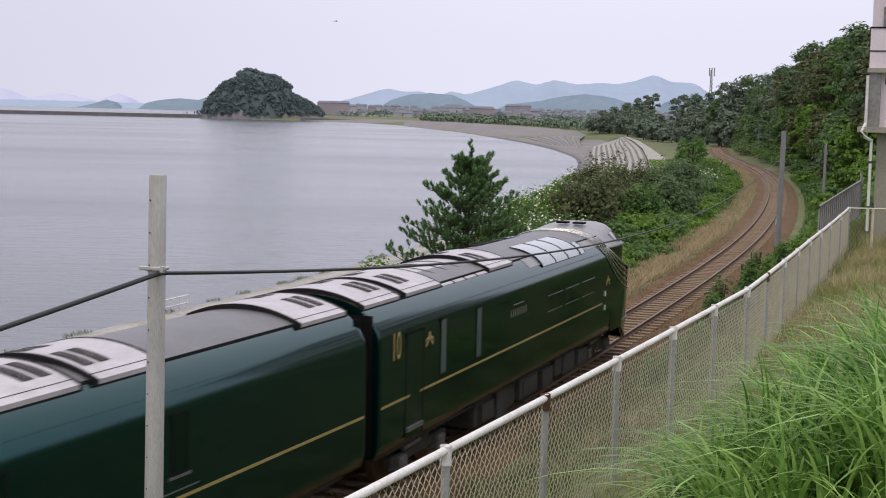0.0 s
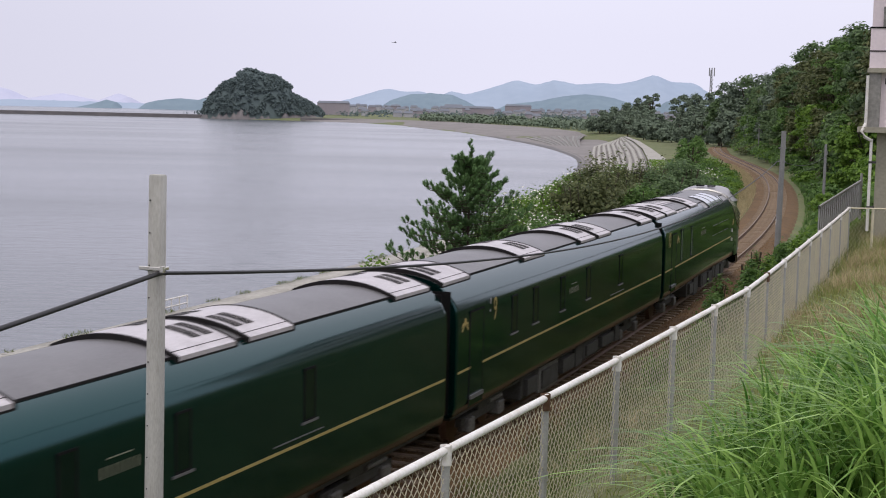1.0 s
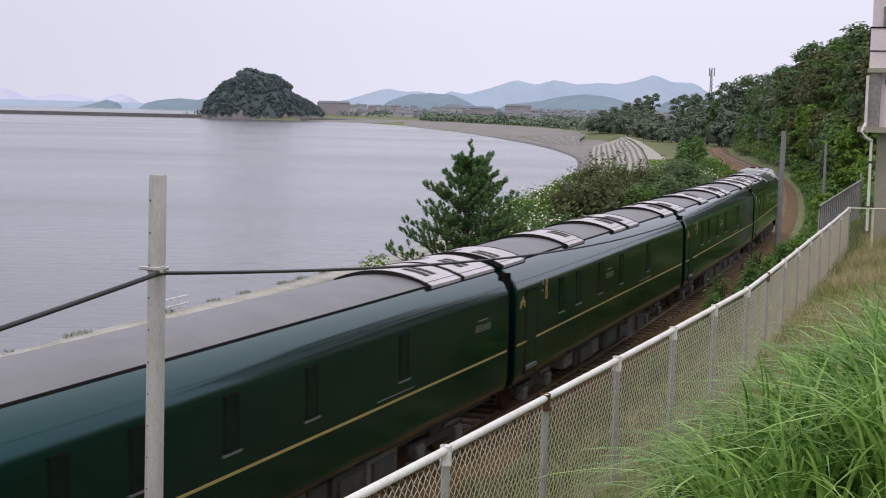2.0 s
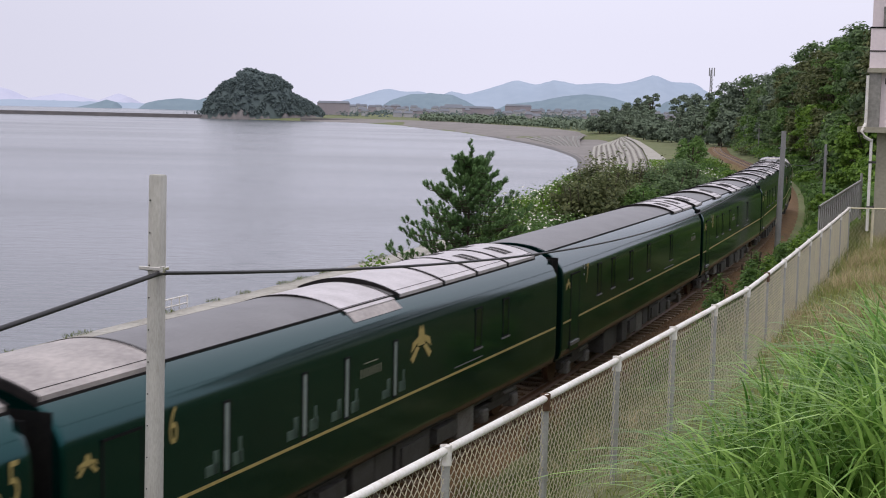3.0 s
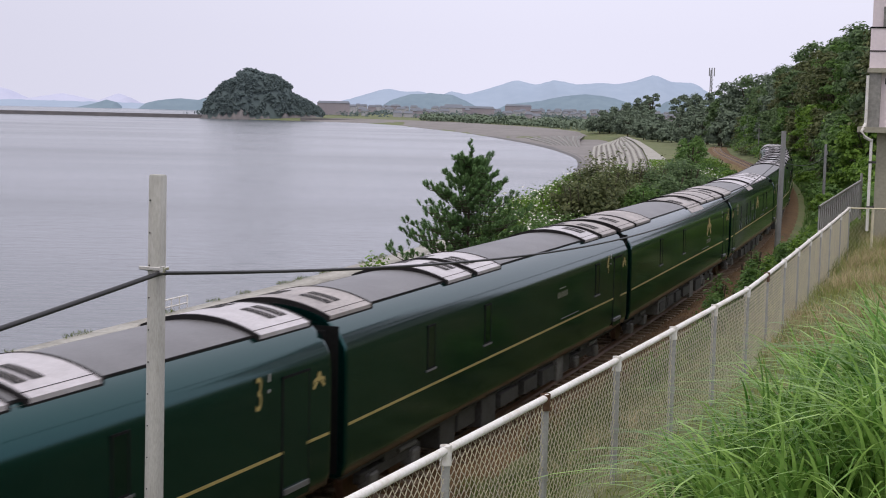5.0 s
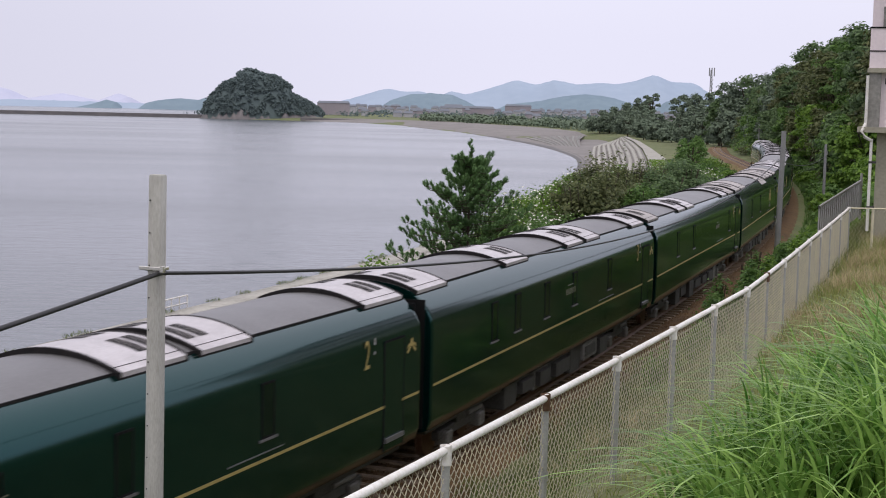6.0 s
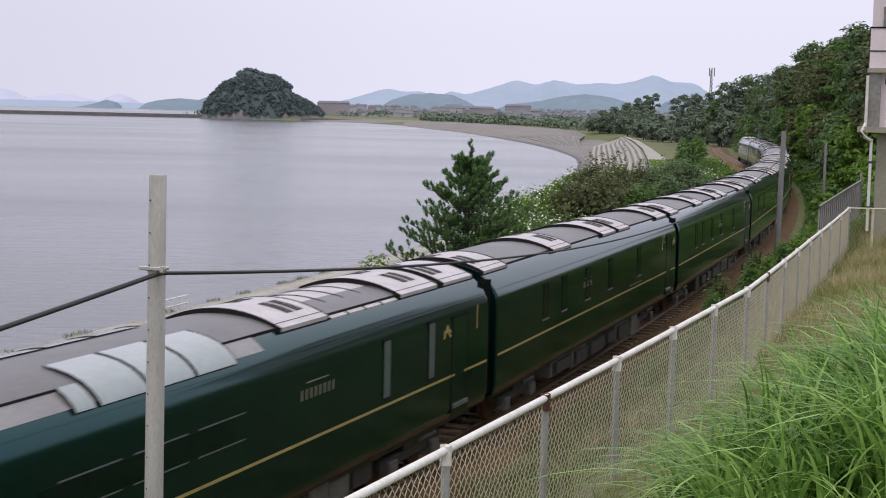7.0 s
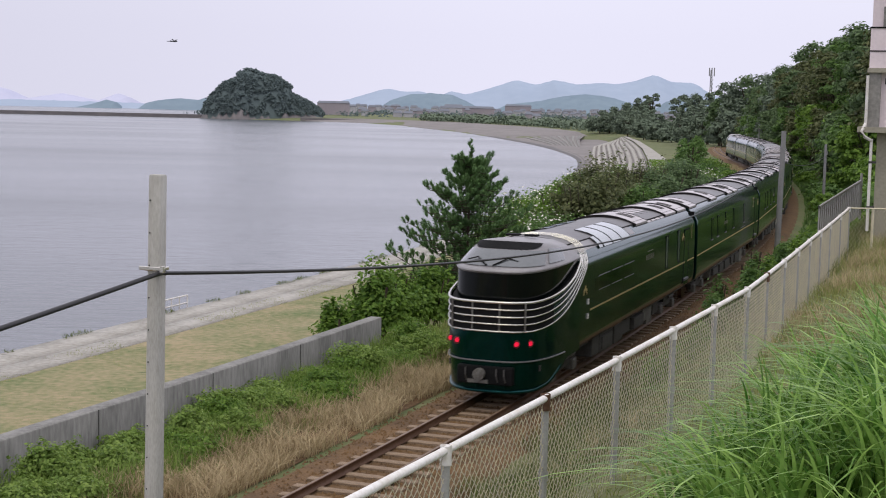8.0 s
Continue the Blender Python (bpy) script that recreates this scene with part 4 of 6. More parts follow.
# ---- sea wall, promenade ----
def build_shore():
    # concrete wall between the line and the green
    s = np.arange(-60, 13.1, 1.0)
    cross = [(-6.45, -0.7), (-6.45, 0.575), (-6.48, 0.6), (-6.82, 0.6), (-6.85, 0.575), (-6.85, -2.2)]
    w = strip("sea_wall", s, cross, M["darkconcrete"], "stained grey concrete wall beside the line", "wall")
    bm = bmesh.new()
    bm.faces.new([bm.verts.new(line(13.0, d, z)) for d, z in cross])
    part("wall_end", bm, M["darkconcrete"], w)
    for a in np.arange(-58, 12, 5.0):
        bm = bmesh.new()
        for d0, d1 in ((-6.455, -6.44),):
            p = [line(a, d0, 0.59), line(a + 0.02, d0, 0.59), line(a + 0.02, d0, -0.6), line(a, d0, -0.6)]
            q = [line(a, d1, 0.59), line(a + 0.02, d1, 0.59), line(a + 0.02, d1, -0.6), line(a, d1, -0.6)]
            vs = [bm.verts.new(v) for v in p + q]
            for f in ((4, 5, 6, 7), (0, 1, 5, 4), (1, 2, 6, 5), (3, 0, 4, 7)):
                bm.faces.new([vs[i] for i in f])
        part("wall_joint", bm, M["under"], w, "dark joint")
    # paved quay in slabs
    sq = np.arange(-80, 70, 1.0)
    strip("quay_wall", sq, [(-22.0, -6), (-22.0, -2.02), (-21.85, -1.98)], M["concrete"], "concrete quay face at the water", "quay wall")
    pv = thing("pavement", pose(0, 0, 0), "pale concrete slabs along the water's edge", "pavement", kind="structure")
    for a in np.arange(-16, 68, 3.0):
        n = np.linspace(a + 0.012, a + 2.985, 4)
        for d0, d1 in ((-21.85, -20.2), (-20.18, -18.75)):
            cs = [(d0, -2.1), (d0, -1.97), (d1, -1.97), (d1, -2.1)]
            raw("slab", np.stack([line(n, d, z) for d, z in cs], 1), grid_faces(4, 4), M["paving"], pv)
    sg, dg = np.arange(-60, 70, 0.8), np.linspace(-18.72, -6.87, 22)
    pts = np.stack([line(sg, d) for d in dg], 1)
    pts[..., 2] = height(pts[..., 0], pts[..., 1]) + 0.03
    pts[:, -1, 2] = np.where(sg < 13, -1.6, pts[:, -1, 2])
    tagged(raw("turf", pts, grid_faces(len(sg), 22), M["turf"], smooth=True), "parched yellow and green turf behind the wall", "lawn", kind="structure")
    # short white railing where steps lead down to the water
    for s0, s1 in ((26.3, 28.5),):
        r = thing("railing", pose(0, 0, 0), "low white painted pipe railing on the quay", "railing", "quay railings")
        for z in (-1.80, -1.46):
            v, f = tube_data(line(np.linspace(s0, s1, 8), -22.1, z), 0.035, 6)
            raw("rail_pipe", v, f, M["white"], r)
        for a in np.linspace(s0, s1, 4):
            v, f = tube_data([line(a, -22.1, -2.6), line(a, -22.1, -2.0), line(a, -22.1, -1.45)], 0.035, 6)
            raw("post", v, f, M["white"], r)


# ---- fence, poles, wires ----
FENCE_S = [-24.2, -22.2, -20.2, -18.2, -16.2, -14.1, -12.1, -10.1, -8.2, -6.1, -4.1, -2.0, 0.1, 2.3, 5.2, 8.2]
TOP = 5.03


def fence_d(s):
    return float(np.interp(s, [-24, -10, -1.5, 8], [8.42, 8.64, 8.38, 8.19]))


def fence_point(s, z):
    return line(s, fence_d(s), z)


def build_fence():
    fence = thing("chain_link_fence", pose(0, 0, 0), "chain-link fence with grey posts and a white pipe top rail", "fence")
    ss = np.arange(-27, 8.3, 0.25)
    v, f = tube_data([fence_point(a, TOP) for a in ss], 0.030, 10)
    raw("top_rail", v, f, M["white"], fence, "white painted pipe with rust spots", smooth=True)
    for a in FENCE_S:
        p = fence_point(a, 0)
        g = ground_z(p[0], p[1])
        post = raw("post", *tube_data([fence_point(a, z) for z in np.linspace(min(g, 3.7) - 0.1, TOP - 0.02, 5)], 0.032, 10), M["post"], fence, smooth=True)
        raw("clamp", *tube_data([fence_point(a, TOP - 0.10), fence_point(a, TOP - 0.02), fence_point(a, TOP + 0.035)], 0.043, 10), M["rail" if a in (-18.2, -8.2) else "white"], post)
        raw("clamp", *tube_data([fence_point(a, TOP - 0.68), fence_point(a, TOP - 0.63), fence_point(a, TOP - 0.6)], 0.040, 8), M["post"], post)
    edges = [-26.2] + FENCE_S
    rng = random.Random(8)
    for a, b in zip(edges[:-1], edges[1:]):
        step = 0.046
        n = max(2, int((b - a) / step))
        lines = []
        zs = np.arange(3.72, TOP - 0.015, step)
        for i in range(n + 1):
            s0 = a + (b - a) * i / n
            lines.append([fence_point(s0 + (step * 1.04 if (k + i) % 2 else 0.0), z) + np.array([0.006 * (k % 2), 0, 0]) for k, z in enumerate(zs)])
        raw("mesh_panel", *tubes(lines, 0.0042, 3), M["wire"], fence, "woven wire mesh")
    # short return of the fence to the gate by the house
    gate = thing("wire_gate", pose(0, 0, 0), "low wire gate with a thin pale frame beside the house", "gate")
    a = fence_point(8.2, 0)
    for x0, x1 in ((0, 0.62), (0.62, 2.3)):
        raw("gate_frame", *tubes([[a + np.array([x0, 0, z]) for z in (4.0, 4.5, TOP)], [a + np.array([x1, 0.1, z]) for z in (4.0, 4.5, TOP)], [a + np.array([x, 0.05, TOP]) for x in (x0, (x0 + x1) / 2, x1)]], 0.02, 6), M["wire"], gate)
        ln = []
        for x in np.arange(x0, x1, 0.09):
            ln.append([a + np.array([x + (0.045 if k % 2 else -0.045), 0.05, z]) for k, z in enumerate(np.arange(4.0, TOP, 0.09))])
        raw("gate_mesh", *tubes(ln, 0.006, 3), M["wire"], gate)
    # grey slatted barrier beyond
    bar = thing("grey_barrier", pose(0, 0, 0), "grey metal slatted barrier on the slope by the house", "fence")
    p0, p1 = np.array([10.75, 41.5, 4.72]), np.array([13.3, 46.5, 5.25])
    n = 22
    for i in range(n):
        c = p0 + (p1 - p0) * i / (n - 1)
        bm = boxes((-0.055, 0.055, -0.02, 0.02, -1.1, 0.0))
        bmesh.ops.transform(bm, matrix=Matrix.Translation(c) @ Matrix.Rotation(radians(62), 4, "Z"), verts=bm.verts)
        part("slat", bm, M["post"], bar)
    raw("handrail", *tube_data([p0 + (p1 - p0) * u + np.array([0, 0, 0.03]) for u in np.linspace(-0.02, 1.02, 4)], 0.035, 8), M["post"], bar)
    raw("end_post", *tube_data([p1 + np.array([0.05, 0.05, z]) for z in (-1.2, -0.3, 0.28)], 0.04, 8), M["post"], bar)


def pole_at(s, d, top, r0, r1, label, mat="poledark", base=None, square=False, group="poles along the line"):
    p = line(s, d, 0)
    if square:
        p = np.array([-3.225, 16.0, 0.0])
    g = ground_z(p[0], p[1]) - 0.3 if base is None else base
    pole = thing("utility_pole", pose(p[0], p[1], g, 0, 0.62 if square else (0.8 if s == 47.6 else 0), -20 if square else 0), label, "pole", group)
    if square:
        bm = bmesh.new()
        rows = []
        for z, r in ((0, r0), (top - g - 0.02, r1), (top - g, r1 * 0.9)):
            c = r * 0.28
            rows.append([(r, -r + c, z), (r, r - c, z), (r - c, r, z), (-r + c, r, z), (-r, r - c, z), (-r, -r + c, z), (-r + c, -r, z), (r - c, -r, z)])
        loft(bm, rows)
        part("shaft", bm, M["polemat"], pole, "weathered pale concrete shaft with bolt holes")
    else:
        raw("shaft", *tube_data([(0, 0, z) for z in np.linspace(0, top - g, 5)], np.linspace(r0, r1, 5), 12), M[mat], pole, smooth=True)
        part("cap", cyl(bmesh.new(), (0, 0, top - g), r1 * 1.05, 0.04, "z", 12), M[mat], pole)
    return pole, g


def sag(a, b, drop, n=40):
    a, b = np.asarray(a, float), np.asarray(b, float)
    u = np.linspace(0, 1, n)[:, None]
    return a + (b - a) * u - np.array([0, 0, 1.0]) * drop * 4 * u * (1 - u)


def build_poles():
    pole, g = pole_at(-15.45, 3.11, 6.53, 0.092, 0.078, "square pale concrete pole beside the line with clamped cable", base=-0.6, square=True)
    for i in range(14):
        z = 6.25 - i * 0.36 - g
        for sx, sy in ((0, -1),):
            bm = cyl(bmesh.new(), (-0.045, sy * 0.083, z), 0.008, 0.012, "x" if sx else "y", 8)
            part("bolt_hole", bm, M["black"], pole)
    z = 5.49 - g
    part("clamp", boxes((-0.10, 0.10, -0.10, 0.10, z - 0.02, z + 0.02), (-0.16, 0.17, -0.115, -0.095, z - 0.012, z + 0.03), (0.11, 0.16, -0.13, -0.08, z - 0.03, z + 0.05), bevel=0.006), M["chrome"], pole, "galvanised cable clamp")
    big, gb = pole_at(47.6, 2.35, 6.46, 0.17, 0.125, "tall grey concrete pole beside the curve of the line")
    for z in (4.9, 5.6):
        part("bracket", boxes((-0.22, 0.17, -0.05, 0.05, z - gb - 0.03, z - gb + 0.03)), M["poledark"], big)
    part("marker", boxes((-0.15, -0.13, -0.06, 0.06, 1.6 - gb, 1.9 - gb)), M["white"], big, "small pale number plate")
    pole_at(86, 3.9, 5.1, 0.13, 0.10, "grey wooden pole standing on the wooded slope")
    pole_at(118, 5.0, 5.2, 0.11, 0.085, "thin old pole among the bushes")
    pole_at(205, 7.5, 5.8, 0.12, 0.09, "thin far pole near the curve")
    pole_at(225, 5.0, 5.6, 0.12, 0.09, "thin far pole near the curve")
    # cables
    a = np.array([-3.11, 15.88, 5.45])
    b = line(47.6, 2.2, 4.92)
    cab = raw("cable", *tube_data(sag(a, b, 1.42, 60), 0.022, 8), M["cable"], smooth=True)
    tagged(cab, "thick black cable hung between the poles", "cable", "cables")
    c = line(-62, 3.0, 4.6)
    cab = raw("cable", *tube_data(sag(a, c, 1.15, 60), 0.028, 8), M["cable"], smooth=True)
    tagged(cab, "thick twisted black cable hung from the pole", "cable", "cables")
    cab = raw("cable", *tube_data(sag(line(47.6, 2.2, 5.0), line(86, 3.9, 4.2), 0.5), 0.015, 6), M["cable"])
    tagged(cab, "thin dark cable hung between the poles", "cable", "cables")
    cab = raw("cable", *tube_data(sag(line(86, 3.9, 4.6), line(118, 5.0, 5.1), 0.9), 0.012, 6), M["post"])
    tagged(cab, "thin pale stay cable on the slope", "cable", "cables")


# ---- leaves and grass ----
def leaves(blobs, n, size, seed, squash=0.6, hollow=0.55):
    """Many small leaf quads spread through the outer part of several blobs (x, y, z, rx, ry, rz)."""
    n, size = int(n * 0.58), size * 1.26
    rng = np.random.default_rng(seed)
    b = np.array(blobs, float)
    w = (b[:, 3] * b[:, 4] + b[:, 4] * b[:, 5] + b[:, 3] * b[:, 5])
    k = rng.choice(len(b), n, p=w / w.sum())
    u = rng.normal(size=(n, 3))
    u /= np.linalg.norm(u, axis=1)[:, None]
    u[:, 2] = np.where(u[:, 2] < -0.35, -u[:, 2], u[:, 2])
    lump = 0.86 + 0.28 * np.sin(5 * u[:, 0] + 3.1 * k) * np.sin(4.3 * u[:, 1] + 1.7 * k) + 0.12 * np.sin(11 * u[:, 2] + k)
    r = (hollow + (1 - hollow) * rng.random(n) ** 0.5) * lump
    c = b[k, :3] + u * r[:, None] * b[k, 3:6]
    nrm = u + rng.normal(scale=0.5, size=(n, 3)) + np.array([0, 0, 0.65])
    nrm /= np.linalg.norm(nrm, axis=1)[:, None]
    a = np.cross(nrm, rng.normal(size=(n, 3)))
    a /= np.linalg.norm(a, axis=1)[:, None]
    e = np.cross(nrm, a)
    sz = (size * rng.uniform(0.6, 1.35, n))[:, None]
    v = np.stack([c - a * sz, c - e * sz * squash + nrm * sz * 0.2, c + a * sz, c + e * sz * squash + nrm * sz * 0.2], 1)
    return v.reshape(-1, 3), np.arange(4 * n).reshape(-1, 4)


def blades(base, tall, width, seed, lean=0.5, seg=4, drift=(0, 0), arch_power=1.9, droop=0.38):
    """Curved ribbons of grass from base points (n x 3) with heights (n)."""
    rng = np.random.default_rng(seed)
    base, n = np.asarray(base, float), len(base)
    tall = np.broadcast_to(np.asarray(tall, float), (n,))
    an = rng.uniform(0, 2 * np.pi, n)
    dirv = np.stack([np.cos(an) + drift[0], np.sin(an) + drift[1], np.zeros(n)], -1)
    dirv /= np.linalg.norm(dirv, axis=1)[:, None] + 1e-9
    across = np.stack([-dirv[:, 1], dirv[:, 0], np.zeros(n)], -1)
    ta = rng.uniform(-0.9, 0.9, n)[:, None]
    across = across * np.cos(ta) + dirv * np.sin(ta)
    ln = lean * rng.uniform(0.3, 1.5, n)
    u = np.linspace(0, 1, seg + 1)
    pts = []
    for q in u:
        w = width * (1 - q) ** 0.7 * (0.6 + 0.8 * min(q * 3, 1)) * 0.6 + 0.0006
        bend = ln * q ** arch_power
        p = base + dirv * (tall * bend)[:, None] + np.array([0, 0, 1.0]) * (tall * (q - droop * bend * q))[:, None]
        pts += [p - across * w, p + across * w]
    v = np.stack(pts, 1)
    k = 2 * (seg + 1)
    f = np.array([(2 * i, 2 * i + 1, 2 * i + 3, 2 * i + 2) for i in range(seg)])
    return v.reshape(-1, 3), (f[None] + k * np.arange(n)[:, None, None]).reshape(-1, 4)


def scatter(n, s0, s1, d0, d1, seed, power=1.0):
    rng = np.random.default_rng(seed)
    s = s0 + (s1 - s0) * rng.random(n) ** power
    d = rng.uniform(d0, d1, n)
    h = np.interp(s, LS, LH)
    x, y = np.interp(s, LS, LX) + d * np.cos(h), np.interp(s, LS, LY) - d * np.sin(h)
    return np.stack([x, y, height(x, y) - 0.02], -1)


def patchy(p, seed, scale=0.4, keep=0.0):
    return p[[noise.noise((a * scale, b * scale, seed * 3.7)) > keep for a, b, _ in p]]


def bush(x, y, rx, ry, h, mat, label, seed, n=1800, size=0.09, flowers=0, z=None, group="", stems=True, name="bush"):
    g = ground_z(x, y) if z is None else z
    b = thing(name, pose(x, y, g), label, "bush", group)
    h *= 1.25
    rng = random.Random(seed)
    blobs = []
    for i in range(9):
        a, r = rng.uniform(0, 6.28), rng.uniform(0, 0.62)
        hh = h * rng.uniform(0.5, 0.98) * (1 - 0.35 * r)
        blobs.append((math.cos(a) * r * rx, math.sin(a) * r * ry, hh * 0.55, rx * rng.uniform(0.35, 0.55), ry * rng.uniform(0.35, 0.55), hh * 0.5))
    blobs.append((0, 0, h * 0.35, rx * 0.85, ry * 0.85, h * 0.38))
    raw("foliage", *leaves(blobs, n, size, seed), M[mat], b)
    if stems:
        lines = []
        for i in range(6):
            a = rng.uniform(0, 6.28)
            lines.append([(0.1 * math.cos(a), 0.1 * math.sin(a), -0.1), (0.3 * rx * math.cos(a), 0.3 * ry * math.sin(a), h * 0.35), (0.5 * rx * math.cos(a), 0.5 * ry * math.sin(a), h * 0.7)])
        for ln in lines[:3 if h < 2.5 else 6]:
            raw("stem", *tube_data(ln, 0.025, 5), M["bark"], b)
    if flowers:
        v, f = leaves([(q[0], q[1], q[2] + 0.05, q[3] * 1.05, q[4] * 1.05, q[5] * 1.08) for q in blobs], int(flowers * 1.6), size * 0.72, seed + 77, 0.9, 0.9)
        raw("blossom", v, f, M["petal"], b, "small white blossom clusters")
    return b


def broad_tree(x, y, top, r, mat, label, seed, n=4500, size=0.22, group="wood on the hillside", base=None):
    g = ground_z(x, y) if base is None else base
    t = thing("tree", pose(x, y, g), label, "tree", group)
    h = top - g
    rng = random.Random(seed)
    limbs = [[(0, 0, -0.3), (rng.uniform(-.2, .2), rng.uniform(-.2, .2), h * 0.3), (rng.uniform(-.4, .4), rng.uniform(-.4, .4), h * 0.62)]]
    rad = [0.035 * h, 0.026 * h, 0.012 * h]
    raw("trunk", *tube_data(limbs[0], rad, 8), M["bark"], t, smooth=True)
    blobs, ends = [], []
    for i in range(19):
        a = i * 2.399 + rng.uniform(-.4, .4)
        u = (i + 0.5) / 19
        rr = r * (0.74 * math.sqrt(1 - (2 * u - 1) ** 2 * 0.78))
        c = (math.cos(a) * rr, math.sin(a) * rr, h * (0.10 + 0.82 * u))
        q = r * rng.uniform(0.24, 0.42)
        blobs.append((*c, q, q, q * rng.uniform(0.6, 0.85)))
        ends.append([(0, 0, h * (0.2 + 0.3 * u)), (c[0] * 0.5, c[1] * 0.5, c[2] - 0.3), c])
    raw("limb", *tubes(ends, 0.008 * h, 5), M["bark"], t)
    raw("crown", *leaves(blobs, n, size, seed, 0.7, 0.45), M[mat], t)
    return t


def pine(x, y, top, seed):
    g = ground_z(x, y)
    h = top - g
    t = thing("pine_tree", pose(x, y, g), "young green coastal pine with upright candle shoots", "tree")
    rng = random.Random(seed)
    raw("trunk", *tube_data([(0.05 * math.sin(z * 1.3), 0, z) for z in np.linspace(-0.2, h - 0.25, 9)], np.linspace(0.085, 0.018, 9), 8), M["bark"], t, smooth=True)
    twigs, tufts = [], []
    levels = 9
    for i in range(levels):
        u = i / (levels - 1)
        z0 = h * (0.18 + 0.68 * u)
        reach = h * (0.43 * (1 - u) ** 0.85 + 0.07)
        for j in range(9 if u < 0.7 else 6):
            a = j * 6.283 / 9 + i * 0.8 + rng.uniform(-.4, .4)
            L = reach * rng.uniform(0.5, 1.1)
            rise = 0.22 + 0.45 * u + rng.uniform(-.12, .12)
            z0 = h * (0.18 + 0.68 * u) + h * rng.uniform(-0.045, 0.045)
            p = [np.array([0, 0, z0]), np.array([math.cos(a) * L * .5, math.sin(a) * L * .5, z0 + L * .5 * rise * 0.35]), np.array([math.cos(a) * L, math.sin(a) * L, z0 + L * rise])]
            twigs.append(p)
            for v in np.linspace(0.3, 1, 6 if L > 0.7 else 4):
                c = p[0] * (1 - v) ** 2 + 2 * p[1] * v * (1 - v) + p[2] * v * v
                for w in (-1, 0, 1):
                    sp = (0.10 + 0.20 * L * (1 - 0.5 * v)) * w + rng.uniform(-.05, .05)
                    off = np.array([-math.sin(a) * sp + rng.uniform(-.05, .05), math.cos(a) * sp + rng.uniform(-.05, .05), rng.uniform(-.02, .08)])
                    up = np.array([math.cos(a) * 0.5 + rng.uniform(-.25, .25), math.sin(a) * 0.5 + rng.uniform(-.25, .25), 1.0])
                    tufts.append((c + off, up / np.linalg.norm(up), rng.uniform(0.16, 0.30)))
                    twigs.append([c, c + off * 0.6, c + off])
    for k in range(280):
        u = rng.uniform(0.05, 0.95)
        a, r = rng.uniform(0, 6.283), h * (0.36 * (1 - u) ** 0.85 + 0.03) * math.sqrt(rng.random())
        up = np.array([math.cos(a) * 0.4, math.sin(a) * 0.4, 1.0])
        tufts.append((np.array([math.cos(a) * r, math.sin(a) * r, h * (0.24 + 0.68 * u) + r * 0.25]), up / np.linalg.norm(up), rng.uniform(0.16, 0.28)))
    for k in range(12):
        tufts.append((np.array([0.05 * math.sin(k), 0.05 * math.cos(k), h * (0.80 + 0.017 * k)]), np.array([0.3 * math.sin(k * 2.4), 0.3 * math.cos(k * 2.4), 0.95]), 0.22))
    raw("branch", *tubes(twigs, 0.012, 4), M["bark"], t)
    g2 = np.random.default_rng(seed)
    vs = []
    for c, ax, L in tufts:
        n = 50
        along = g2.uniform(0, 1, n)[:, None]
        q = g2.normal(size=(n, 3))
        q -= (q @ ax)[:, None] * ax
        q /= np.linalg.norm(q, axis=1)[:, None]
        b0 = c + ax * L * along
        tip = b0 + (q * 0.75 + ax * 0.75) * (0.15 * (1.15 - 0.6 * along))
        sd = np.cross(q, ax) * 0.016
        vs.append(np.stack([b0 - sd, b0 + sd, tip + sd * 0.4, tip - sd * 0.4], 1))
    v = np.concatenate(vs).reshape(-1, 3)
    raw("needles", v, np.arange(len(v)).reshape(-1, 4), M["needle"], t)


